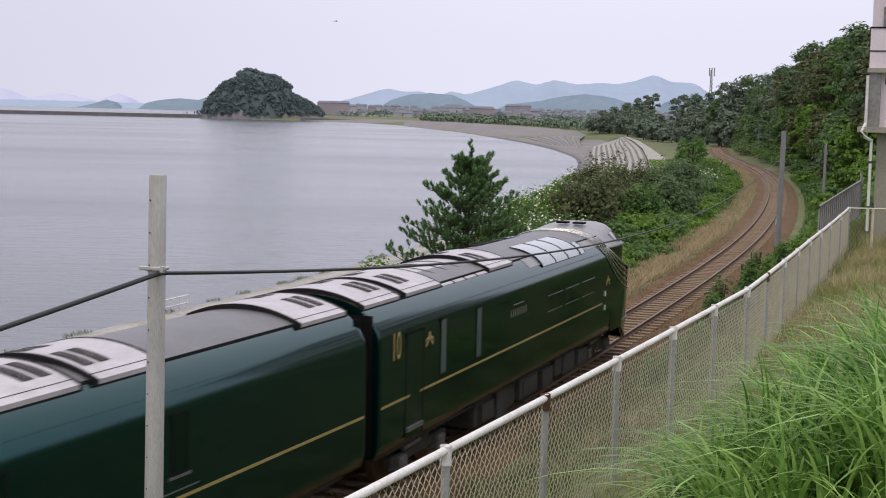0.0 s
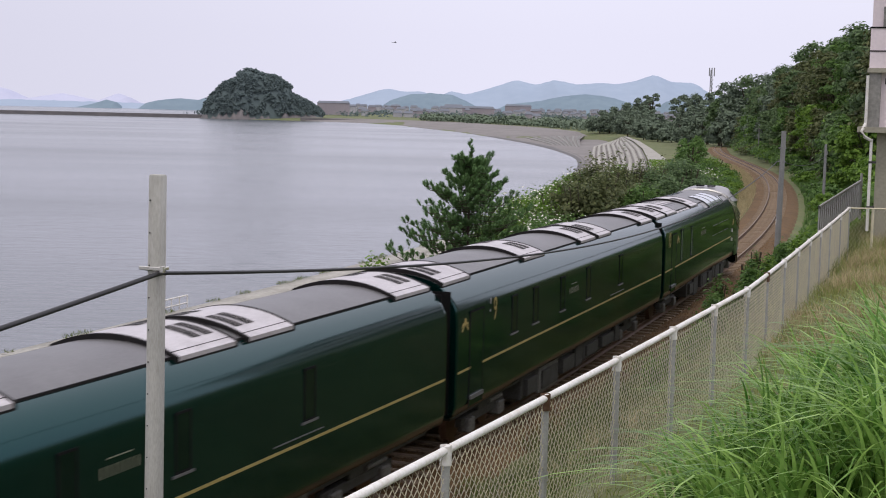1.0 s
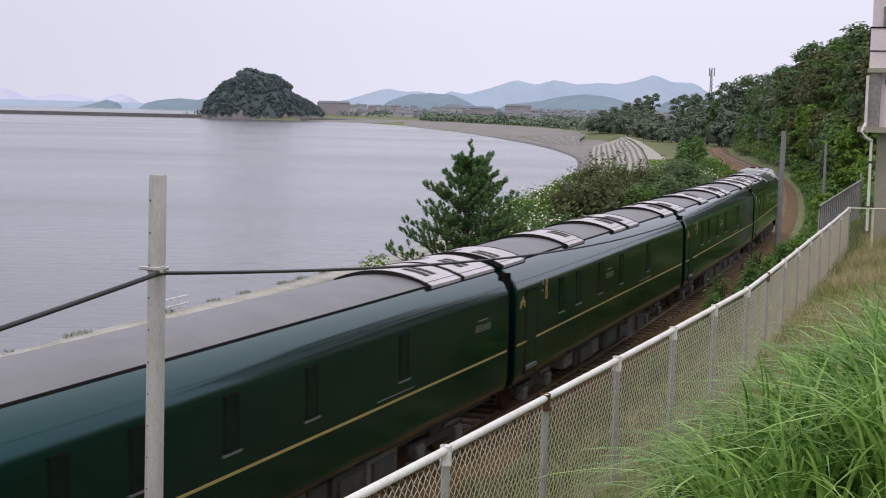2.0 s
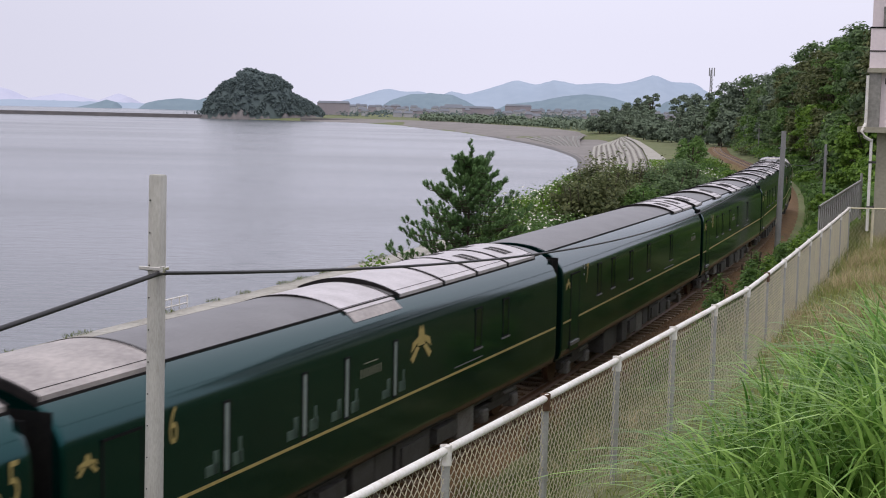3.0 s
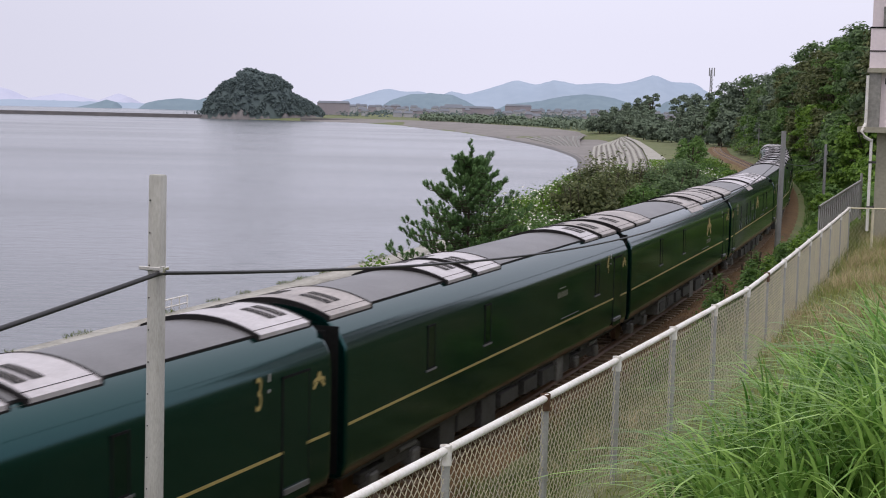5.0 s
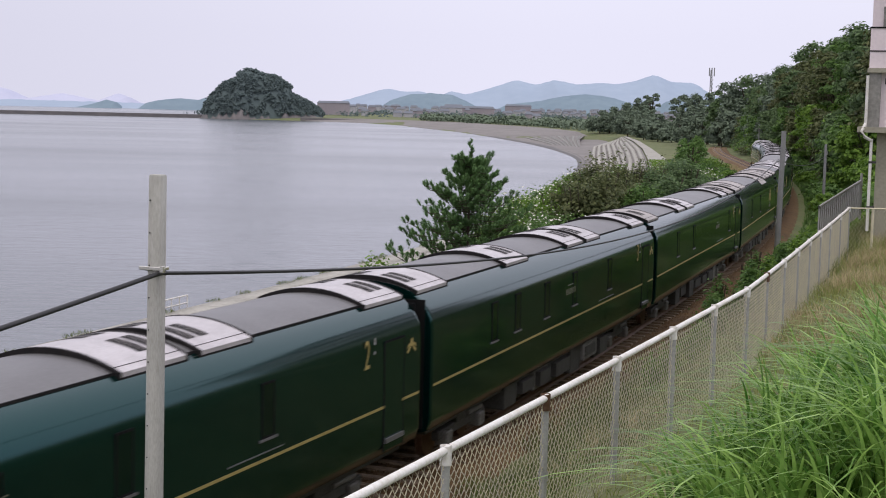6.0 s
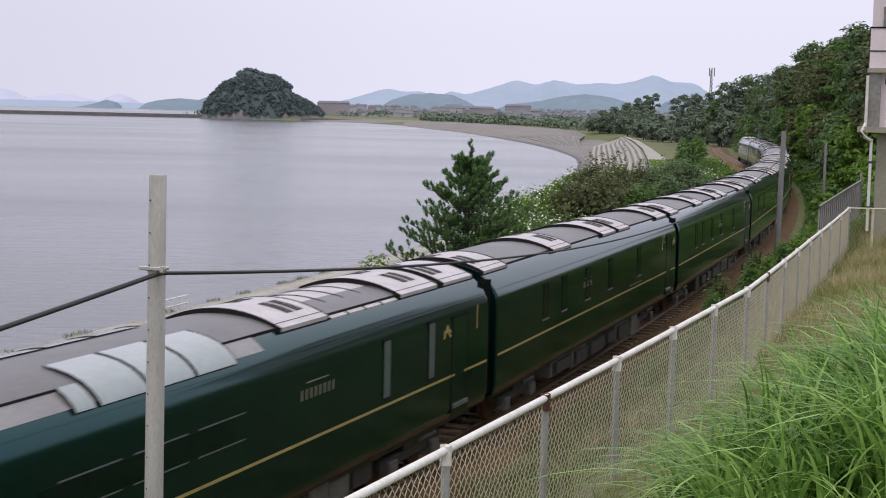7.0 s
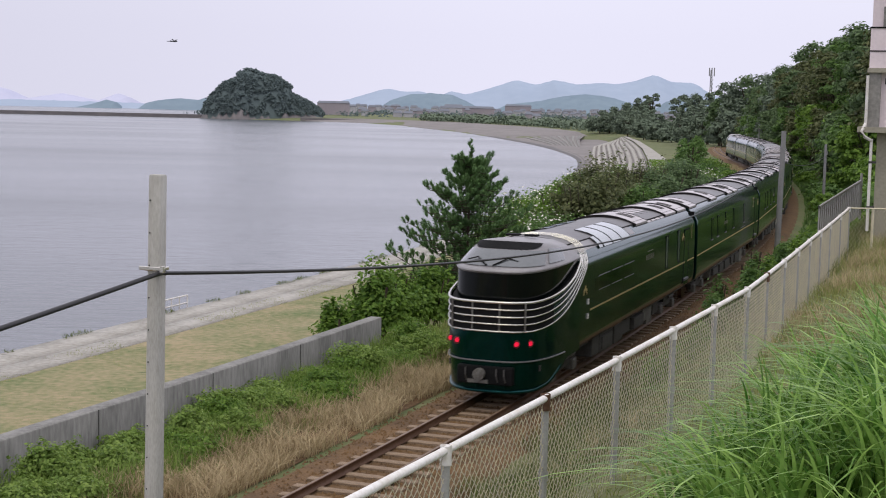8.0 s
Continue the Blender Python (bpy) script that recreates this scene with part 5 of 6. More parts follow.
def build_trackside():
    # flowering bank, dark shrubs and the pine on the sea side of the line
    pine(1.02, 58.0, 5.95, 11)
    rows = [(29.0, -9.3, 1.7, 1.6, 2.3, "leafbright", 55), (33.5, -9.8, 2.0, 1.7, 2.0, "leafbright", 70), (39, -10.4, 2.2, 1.8, 2.3, "leaf", 90), (45, -10.8, 2.4, 2.0, 2.4, "leaf", 110),
            (51, -11.2, 2.6, 2.2, 2.6, "leaf", 120), (57, -11.8, 2.6, 2.2, 2.7, "leaf", 120), (64, -12.6, 3.0, 2.4, 3.0, "leafbright", 140), (72, -12.6, 3.0, 2.4, 2.8, "leafbright", 120), (54, -14.2, 2.6, 2.2, 3.0, "leafbright", 130), (62, -15.2, 2.8, 2.4, 3.2, "leaf", 150), (71, -16.0, 3.0, 2.6, 3.3, "leafbright", 170), (81, -16.4, 3.2, 2.8, 3.4, "leafbright", 170), (92, -17.4, 3.4, 3.0, 3.4, "leafbright", 160), (67, -13.6, 2.8, 2.4, 4.2, "leafbright", 140), (77, -13.4, 3.0, 2.6, 4.2, "leafbright", 120), (103, -16.0, 3.2, 2.8, 2.8, "leaf", 60), (115, -15.5, 3.4, 3, 2.8, "leaf", 20), (84, -12.6, 3.0, 2.6, 3.0, "leaf", 60), (96, -12.6, 3.2, 2.6, 3.0, "leaf", 20)]
    for i, (s, d, rx, ry, h, m, fl) in enumerate(rows):
        p = line(s, d)
        bush(p[0], p[1], rx, ry, h, m, "green shrub with white blossom on the coastal bank", 100 + i, 7500, 0.085, fl * 2, group="flowering shrubs")
    for i, (x, y, rx, h, m, fl) in enumerate([(8.0, 140, 3.0, 2.6, "leafbright", 150), (10.0, 151, 3.0, 2.6, "leaf", 170), (12.0, 162, 3.0, 2.6, "leafbright", 170), (14.2, 174, 3.2, 2.6, "leaf", 170), (16.8, 186, 3.2, 2.6, "leafbright", 150), (19.2, 198, 3.2, 2.6, "leaf", 120), (21.4, 209, 3.2, 2.4, "leafbright", 80),
                                              (13.4, 146, 3.2, 3.0, "leafbrown", 120), (16.0, 158, 3.2, 3.0, "leaf", 120), (18.6, 172, 3.2, 2.8, "leaf", 90), (21.4, 186, 3.4, 2.8, "leaf", 60), (24.0, 200, 3.4, 2.6, "leafbright", 40), (19.6, 150, 3.4, 3.2, "leafbrown", 30), (23.0, 166, 3.4, 3.0, "leaf", 30)]):
        bush(x, y, rx, rx, h, m, "green shrub with white blossom on the coastal bank", 800 + i, 4200, 0.13, fl * 2, group="flowering shrubs", stems=False)
    for i, (s, d, rx, ry, h, m) in enumerate([(59, -10.2, 2.8, 2.6, 5.0, "leafbrown"), (66, -10.8, 3.2, 3.0, 5.8, "leafbrown"), (74, -10.4, 3.4, 3.0, 6.0, "leafbrown"), (82, -9.6, 3.2, 2.8, 5.6, "leafbrown"), (90, -7.2, 2.8, 2.6, 4.4, "leafdark"), (66, -7.8, 2.4, 2.2, 4.0, "leaf"), (106, -8.4, 3.0, 2.8, 4.2, "leafdark"), (114, -8.6, 3.0, 2.8, 3.8, "leaf"), (70, -6.6, 2.4, 2.4, 4.2, "leafdark"), (79, -6.2, 2.4, 2.4, 4.2, "leafdark"), (92, -8.2, 2.8, 2.6, 4.6, "leafdark"), (100, -9.0, 2.8, 2.8, 4.4, "leaf")]):
        p = line(s, d)
        bush(p[0], p[1], rx, ry, h, m, "dense dark shrub beside the railway", 140 + i, 9000, 0.10, group="dark shrubs")
    for i, (s, d, rx, h, m) in enumerate([(36, -5.6, 1.4, 1.2, "leaf"), (42, -5.7, 1.6, 1.4, "leafbright"), (48, -6.0, 1.8, 1.7, "leaf"), (55, -6.2, 1.9, 1.8, "leafbright"), (62, -5.6, 1.7, 1.5, "leaf"), (78, -5.2, 1.7, 1.5, "leafbright"), (86, -5.3, 1.8, 1.8, "leafbright"),
                                             (95, -6.6, 2.4, 2.6, "leaf"), (103, -6.6, 2.5, 2.6, "leafdark"), (112, -7.0, 2.6, 2.5, "leafbright"), (122, -7.4, 2.8, 2.6, "leafbright"), (132, -7.4, 2.8, 2.8, "leaf"), (143, -7.4, 2.8, 2.6, "leaf"), (53, -8.6, 2.0, 2.6, "leafbright"), (47, -8.2, 1.8, 2.2, "leaf"), (153, -6.6, 2.8, 2.6, "leafbright"), (108, -10, 3, 3.4, "leaf"), (118, -10.5, 3, 3.4, "leafbright"), (129, -11, 3, 3.2, "leaf"), (140, -11, 3, 3.0, "leaf"), (91, -5.0, 1.8, 1.9, "leaf"), (97, -4.8, 1.8, 1.8, "leafbright")]):
        p = line(s, d)
        bush(p[0], p[1], rx, rx, h, m, "green roadside bush beside the ballast", 170 + i, 4600, 0.10, 420 if s in (112, 122, 53) else 0, group="trackside bushes")
    rng = random.Random(15)
    for i in range(30):
        s = 31 + i * 4.1 + rng.uniform(-0.8, 0.8)
        p = line(s, -5.1 + rng.uniform(-0.3, 0.3))
        bush(p[0], p[1], 1.9, 1.9, rng.uniform(1.0, 1.7), rng.choice(("leafbright", "leaf", "leafbright")), "green roadside bush beside the ballast", 900 + i, 3000, 0.10, group="trackside bushes", stems=False)
    for i, (s, d, top, r) in enumerate([(158, -9.0, 4.6, 2.2), (168, -8.4, 3.4, 2.2), (178, -8.6, 3.6, 2.4), (190, -8, 3.4, 2.4)]):
        p = line(s, d)
        broad_tree(p[0], p[1], top, r, "leaf", "small airy tree beside the far curve", 200 + i, 2200, 0.14, "small trees by the curve")
    # round bush at the end of the wall, weeds in front of it
    for i, (s, d, rx, ry, h) in enumerate([(16.4, -8.0, 1.7, 1.5, 2.9), (18.6, -8.4, 1.7, 1.5, 3.2), (14.2, -8.6, 1.1, 1.0, 2.2), (20.5, -7.6, 1.5, 1.4, 2.6), (22.5, -8.6, 1.6, 1.5, 2.6), (25.5, -8.8, 1.6, 1.5, 2.4)]):
        p = line(s, d)
        bush(p[0], p[1], rx, ry, h, "leafbright", "bright green round-leaved bush at the wall's end", 230 + i, 8000, 0.075, group="bushes at the wall")
    rng = random.Random(4)
    for i in range(26):
        s = -11 + i * 0.95 + rng.uniform(-.3, .3)
        p = line(s, rng.uniform(-5.7, -4.2) - (0.3 if s > 5 else 0))
        bush(p[0], p[1], rng.uniform(0.8, 1.25), rng.uniform(0.7, 1.05), rng.uniform(0.65, 1.15), rng.choice(("leafbright", "weed", "weed")), "leafy green weeds in front of the concrete wall", 260 + i, 7000, 0.034, group="weeds by the wall", stems=False, name="weed_clump")
    # weeds rising on the fence side of the line
    for i in range(14):
        s = 6 + i * 3.1
        p = line(s, rng.uniform(3.6, 5.2))
        bush(p[0], p[1], rng.uniform(0.5, 0.9), rng.uniform(0.5, 0.9), rng.uniform(1.2, 2.2), rng.choice(("leaf", "leafbright")), "tall green weeds on the cutting slope", 300 + i, 1500, 0.06, group="weeds on the slope", name="weed_clump", stems=False)
    for i, (s, d, h) in enumerate([(20.5, 2.9, 1.5), (22.5, 2.8, 1.9), (24.0, 3.3, 1.3), (26.0, 3.2, 1.4), (28.5, 3.0, 1.5), (30.0, 2.8, 1.9), (31.5, 2.9, 1.7), (33.0, 2.8, 2.2), (35.0, 3.1, 1.6), (38.0, 3.1, 1.4), (41.0, 3.2, 1.3), (18.5, 3.4, 1.2)]):
        p = line(s, d)
        bush(p[0], p[1], 0.45, 0.45, h, "leaf", "tall green weed at the edge of the ballast", 700 + i, 700, 0.06, group="weeds on the slope", name="weed_clump")
    for i in range(124):
        s = 40 + (i // 2) * 4.4 + rng.uniform(-1, 1)
        d = rng.uniform(3.8, 6.0) if i % 2 else rng.uniform(7, 11)
        p = line(s, d)
        k = (1.0 if d < 6.5 else 1.5) * (1.5 if s > 170 else 1.0)
        bush(p[0], p[1], k * rng.uniform(1.3, 2.2), k * rng.uniform(1.3, 2.2), k * rng.uniform(1.0, 1.9), rng.choice(("leaf", "leaf", "leafbright", "leafdark", "leafbrown") if s > 110 else ("leaf", "leafbright", "leafbright")), "green scrub covering the cutting slope", 330 + i, 1900, 0.15, group="scrub on the cutting", stems=False)


def build_grass():
    def stuff(name, v, f, mat, label, cat="grass"):
        tagged(raw(name, v, f, M[mat]), label, cat, kind="stuff")
    p = patchy(np.concatenate([scatter(28000, -14, 18, -5.0, -2.1, 1), scatter(16000, 18, 75, -3.9, -2.0, 21)]), 1, 0.5, -0.2)
    stuff("dry_grass", *blades(p, np.random.default_rng(1).uniform(0.25, 0.8, len(p)), 0.015, 2, 0.7, 3), "dry", "dry straw-coloured grass beside the ballast")
    p = patchy(scatter(14000, 55, 190, -3.6, -1.9, 8, 0.8), 1, 0.3, -0.45)
    stuff("dry_grass", *blades(p, np.random.default_rng(8).uniform(0.2, 0.6, len(p)), 0.02, 12, 0.6, 2), "dry", "dry straw-coloured grass beside the far ballast")
    p = patchy(scatter(30000, -14, 40, -6.4, -3.2, 2), 2, 0.45, -0.1)
    stuff("wild_grass", *blades(p, np.random.default_rng(2).uniform(0.12, 0.5, len(p)), 0.009, 3, 0.6, 3), "mixgrass", "mixed green and yellow grass at the wall")
    p = patchy(scatter(16000, -14, 16, -6.4, -3.9, 12), 6, 0.5, -0.05)
    stuff("tall_weeds", *blades(p, np.random.default_rng(12).uniform(0.3, 0.95, len(p)), 0.016, 13, 0.45, 4), "weed", "bright green upright weeds along the wall", "weeds")
    p = patchy(scatter(30000, -16, 55, -19.1, -7.0, 14), 5, 0.16, 0.05)
    stuff("lawn_straw", *blades(p, np.random.default_rng(14).uniform(0.04, 0.12, len(p)), 0.012, 15, 0.8, 2), "dry", "bleached patches in the lawn")
    p = patchy(scatter(40000, -16, 55, -19.0, -7.0, 3), 7, 0.22, 0.0)
    stuff("lawn", *blades(p, np.random.default_rng(3).uniform(0.04, 0.11, len(p)), 0.012, 4, 0.8, 2), "mixgrass", "short parched lawn behind the wall")
    p = patchy(scatter(5200, -14, 62, -22.15, -21.65, 4), 4, 0.5, 0.12)
    p[:, 2] = -2.0
    stuff("quay_weeds", *blades(p, np.random.default_rng(4).uniform(0.06, 0.26, len(p)), 0.016, 5, 0.7, 3), "slopegrass", "tufts of weeds along the quay edge", "weeds")
    p = patchy(scatter(9000, -16, 62, -19.9, -18.4, 24), 11, 0.45, 0.02)
    p[:, 2] = np.maximum(p[:, 2], -1.98)
    stuff("edge_tufts", *blades(p, np.random.default_rng(24).uniform(0.02, 0.09, len(p)), 0.014, 25, 0.8, 2), "mixgrass", "ragged grass creeping over the paving")
    p = scatter(42000, -24, 34, 2.3, 8.3, 5)
    stuff("slope_grass", *blades(p, np.random.default_rng(5).uniform(0.25, 0.8, len(p)), 0.014, 6, 0.6, 2), "slopegrass", "rough yellow-green grass on the cutting slope")
    p = patchy(scatter(40000, -24, 34, 2.4, 8.3, 6), 3, 0.4, 0.18)
    stuff("slope_straw", *blades(p, np.random.default_rng(6).uniform(0.2, 0.6, len(p)), 0.008, 7, 0.7, 3), "dry", "dry brown grass on the cutting slope")
    p = patchy(scatter(20000, -24, 14, 1.75, 4.4, 16), 8, 0.6, -0.12)
    stuff("verge_straw", *blades(p, np.random.default_rng(16).uniform(0.15, 0.5, len(p)), 0.010, 17, 0.8, 3), "slopegrass", "rough olive grass at the foot of the cutting")
    p = scatter(22000, -24, 20, 8.3, 13.5, 7)
    stuff("bank_grass", *blades(p, np.random.default_rng(7).uniform(0.15, 0.55, len(p)), 0.007, 8, 0.7, 3), "mixgrass", "rough grass on the bank inside the fence")
    p = patchy(scatter(36000, -9, 16, 8.5, 14, 17), 9, 0.5, 0.0)
    stuff("bank_straw", *blades(p, np.random.default_rng(17).uniform(0.2, 0.6, len(p)), 0.006, 18, 0.8, 3), "dry", "dry brown grass on the bank inside the fence")
    p = scatter(20000, 34, 150, 2.6, 9, 27)
    stuff("cutting_grass", *blades(p, np.random.default_rng(27).uniform(0.3, 0.9, len(p)), 0.03, 28, 0.6, 2), "leaf", "green grass on the far cutting slope")
    p = scatter(24000, 150, 245, -24, -9, 37)
    stuff("green_lawn", *blades(p, np.random.default_rng(37).uniform(0.2, 0.5, len(p)), 0.08, 38, 0.6, 2), "leafbright", "bright green grass behind the sea steps")
    # tall arching grass clumps near the viewpoint
    rng = np.random.default_rng(9)
    for i, (x, y, k) in enumerate([(3.15, 10.9, 1.0), (2.65, 9.9, 0.9), (3.5, 9.7, 1.05), (2.2, 8.9, 0.8), (3.0, 8.8, 0.95), (4.2, 12.0, 1.0), (3.9, 10.6, 1.05), (2.1, 9.9, 0.7)]):
        n = 330
        r, a = 0.5 * np.sqrt(rng.random(n)), rng.uniform(0, 6.283, n)
        px, py = x + r * np.cos(a), y + r * np.sin(a)
        b = np.stack([px, py, height(px, py)], -1)
        v, f = blades(b, k * rng.uniform(0.9, 1.75, n), 0.032, 40 + i, 0.72, 10, (-0.3, -0.1), 2.8, 0.5)
        tagged(raw("tall_grass", v, f, M["blade"]), "tall arching green grass clump on the bank", "grass", "tall grass clumps", "stuff")


# ---- wood, house, distance ----
def build_wood():
    rng = random.Random(6)
    i = 0
    knots = [100, 120, 135, 150, 165, 180, 200, 220, 240, 260, 280, 300]
    crest = {7.0: [7.5, 8.0, 8.6, 9.2, 9.4, 9.2, 9.0, 8.6, 8.0, 7.6, 7.4, 7.2],
             10.5: [16.4, 17.5, 18.2, 18.6, 18.6, 18.0, 17.0, 15.6, 14.4, 14.2, 14.4, 14.6],
             15.0: [17.0, 18.2, 19.0, 19.6, 20.2, 20.8, 20.8, 20.2, 19.2, 18.0, 17.4, 17.4],
             21.0: [15.0, 16.0, 16.8, 17.6, 18.4, 19.2, 20.0, 20.4, 20.2, 19.6, 19.4, 19.4]}
    kinds = {7.0: ("leafbright", "leafbrown", "leaf", "leafdark"), 10.5: ("leaf", "leafbrown", "leafdark", "leafdark"), 15.0: ("leafdark", "leafdark", "leaf"), 21.0: ("leafdark",)}
    for d, tops in crest.items():
        r0, n, size, step = {7.0: (3.0, 4600, 0.17, 7.0), 10.5: (4.2, 7200, 0.20, 7.5), 15.0: (5.4, 7600, 0.23, 8.5), 21.0: (5.0, 1800, 0.36, 9.0)}[d]
        for s in np.arange(102, 306, step):
            p = line(s + rng.uniform(-2, 2), d + rng.uniform(-0.8, 0.8))
            # Beyond 225 m many trees take the leaf colour with haze painted in.
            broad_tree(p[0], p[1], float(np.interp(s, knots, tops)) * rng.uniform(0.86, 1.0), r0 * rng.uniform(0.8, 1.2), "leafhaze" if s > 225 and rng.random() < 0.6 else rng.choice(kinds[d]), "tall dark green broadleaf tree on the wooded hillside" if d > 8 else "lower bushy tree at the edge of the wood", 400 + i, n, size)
            i += 1
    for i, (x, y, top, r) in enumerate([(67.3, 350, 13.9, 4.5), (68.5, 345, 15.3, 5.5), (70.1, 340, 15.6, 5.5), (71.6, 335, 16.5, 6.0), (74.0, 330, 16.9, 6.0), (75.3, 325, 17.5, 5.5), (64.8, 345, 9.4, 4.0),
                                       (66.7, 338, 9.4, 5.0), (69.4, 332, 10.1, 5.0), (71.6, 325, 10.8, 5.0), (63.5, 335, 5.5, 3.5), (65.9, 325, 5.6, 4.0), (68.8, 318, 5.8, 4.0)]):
        # These far groups look hazy through their leaf colour alone.
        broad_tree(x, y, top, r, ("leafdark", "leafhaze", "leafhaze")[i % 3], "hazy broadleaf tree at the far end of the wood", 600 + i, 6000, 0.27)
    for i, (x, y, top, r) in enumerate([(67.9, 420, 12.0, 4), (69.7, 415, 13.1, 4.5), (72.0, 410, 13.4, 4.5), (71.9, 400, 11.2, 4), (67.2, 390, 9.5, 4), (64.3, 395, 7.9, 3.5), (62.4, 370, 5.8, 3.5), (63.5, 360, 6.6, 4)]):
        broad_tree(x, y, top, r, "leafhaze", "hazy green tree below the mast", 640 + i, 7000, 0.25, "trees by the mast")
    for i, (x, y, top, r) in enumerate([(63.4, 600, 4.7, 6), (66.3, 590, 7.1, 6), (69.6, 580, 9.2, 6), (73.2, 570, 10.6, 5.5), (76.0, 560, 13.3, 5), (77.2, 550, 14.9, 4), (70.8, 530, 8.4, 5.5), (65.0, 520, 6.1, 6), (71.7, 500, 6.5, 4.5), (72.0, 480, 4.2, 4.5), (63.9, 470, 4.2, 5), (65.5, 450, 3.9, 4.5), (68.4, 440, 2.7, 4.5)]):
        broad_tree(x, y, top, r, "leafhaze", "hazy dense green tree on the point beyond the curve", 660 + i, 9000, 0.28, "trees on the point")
    # belt of low wood along the bay, its leaf colour paled by painted haze
    rng = np.random.default_rng(21)
    blobs = []
    for u in np.linspace(0, 1, 60):
        x, y = np.interp(u, [0, .3, .6, 1], [80, 72, 56, -12]), np.interp(u, [0, .3, .6, 1], [560, 640, 760, 950])
        blobs.append((x + rng.uniform(-8, 14), y + rng.uniform(-8, 8), -1 + rng.uniform(0, 1), rng.uniform(6, 11), 8, rng.uniform(2.0, 4.4)))
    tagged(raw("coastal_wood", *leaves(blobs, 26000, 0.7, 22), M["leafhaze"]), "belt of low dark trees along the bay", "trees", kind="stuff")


def build_house():
    h = thing("house", pose(11.25, 39.0, 4.2, 0, 0, -18), "pale pink rendered house on a beige base, seen at its corner", "house")
    part("base_wall", boxes((0.28, 6, 0.0, 8, -1.0, 2.72)), M["beige"], h, "beige lower wall")
    part("wall", boxes((0.10, 6, 0.0, 8, 2.86, 4.4)), M["pink"], h, "pale pink upper wall")
    part("floor_slab", boxes((-0.22, 6, -0.45, 8, 2.72, 2.86)), M["beige"], h, "projecting beige slab")
    part("balcony", boxes((0.0, 6, -0.25, 8, 4.42, 5.48)), M["pink"], h, "pale pink balcony front")
    part("balcony_band", boxes((-0.02, 6, -0.27, 8, 4.85, 4.88), (-0.02, 6, -0.27, 8, 5.46, 5.5)), M["black"], h, "thin dark band")
    part("balcony_underside", boxes((-0.04, 6, -0.3, 8, 4.30, 4.42)), M["beige"], h)
    part("upper_wall", boxes((0.02, 6, 0.0, 8, 5.5, 7.4)), M["pink"], h)
    part("corner_column", boxes((0.02, 0.32, -0.22, 0.1, 2.86, 4.30)), M["concrete"], h, "grey corner column")
    w = part("window", boxes((0.36, 2.2, -0.03, 0.02, 5.55, 5.98)), M["tint"], h)
    part("window_frame", boxes((0.30, 0.36, -0.05, 0.02, 5.5, 6.02), (0.30, 2.3, -0.05, 0.02, 5.98, 6.04)), M["concrete"], w)
    w = part("window", boxes((0.42, 2.2, -0.02, 0.03, 4.0, 4.16)), M["black"], h)
    for z0, z1, x in ((4.22, 2.9, -0.02), (2.55, 0.1, 0.15)):
        raw("drainpipe", *tube_data([(x, -0.28, z0), (x, -0.28, (z0 + z1) / 2), (x, -0.28, z1)], 0.04, 8), M["white"], h, "white plastic drainpipe")
    raw("drainpipe", *tube_data([(-0.02, -0.28, 2.95), (-0.10, -0.5, 2.75), (-0.02, -0.5, 2.6), (0.15, -0.28, 2.5)], 0.045, 8), M["white"], h, "white drainpipe elbow")
    part("pipe_bracket", boxes((0.10, 0.3, -0.32, -0.2, 1.9, 1.96), (0.10, 0.3, -0.32, -0.2, 0.7, 0.76)), M["under"], h)
    part("roof", boxes((-0.3, 6.3, -0.5, 8.3, 7.4, 7.6)), M["concrete"], h)


def ridge(name, knots, y, depth, mat, label, seed, rough=1.0, base=-6.0):
    k = np.array(knots, float)
    xs = np.linspace(k[0, 0], k[-1, 0], 160)
    zs = np.interp(xs, k[:, 0], k[:, 1])
    ker = np.array([1, 2, 3, 2, 1.0]) / 9
    zs = np.convolve(np.pad(zs, 2, mode="edge"), ker, "valid")
    zs = zs + rough * np.array([noise.fractal((x * 0.06, seed, 0), 1.0, 2.0, 4) for x in xs])
    us = np.linspace(-1, 1, 13)
    v = np.array([[(x, y + u * depth + 0.2 * depth * math.sin(x * 0.01), base + (z - base) * (1 - abs(u) ** 1.6)) for u in us] for x, z in zip(xs, zs)])
    return tagged(raw(name, v, grid_faces(len(xs), 13), M[mat], smooth=True), label, "hills", kind="structure")


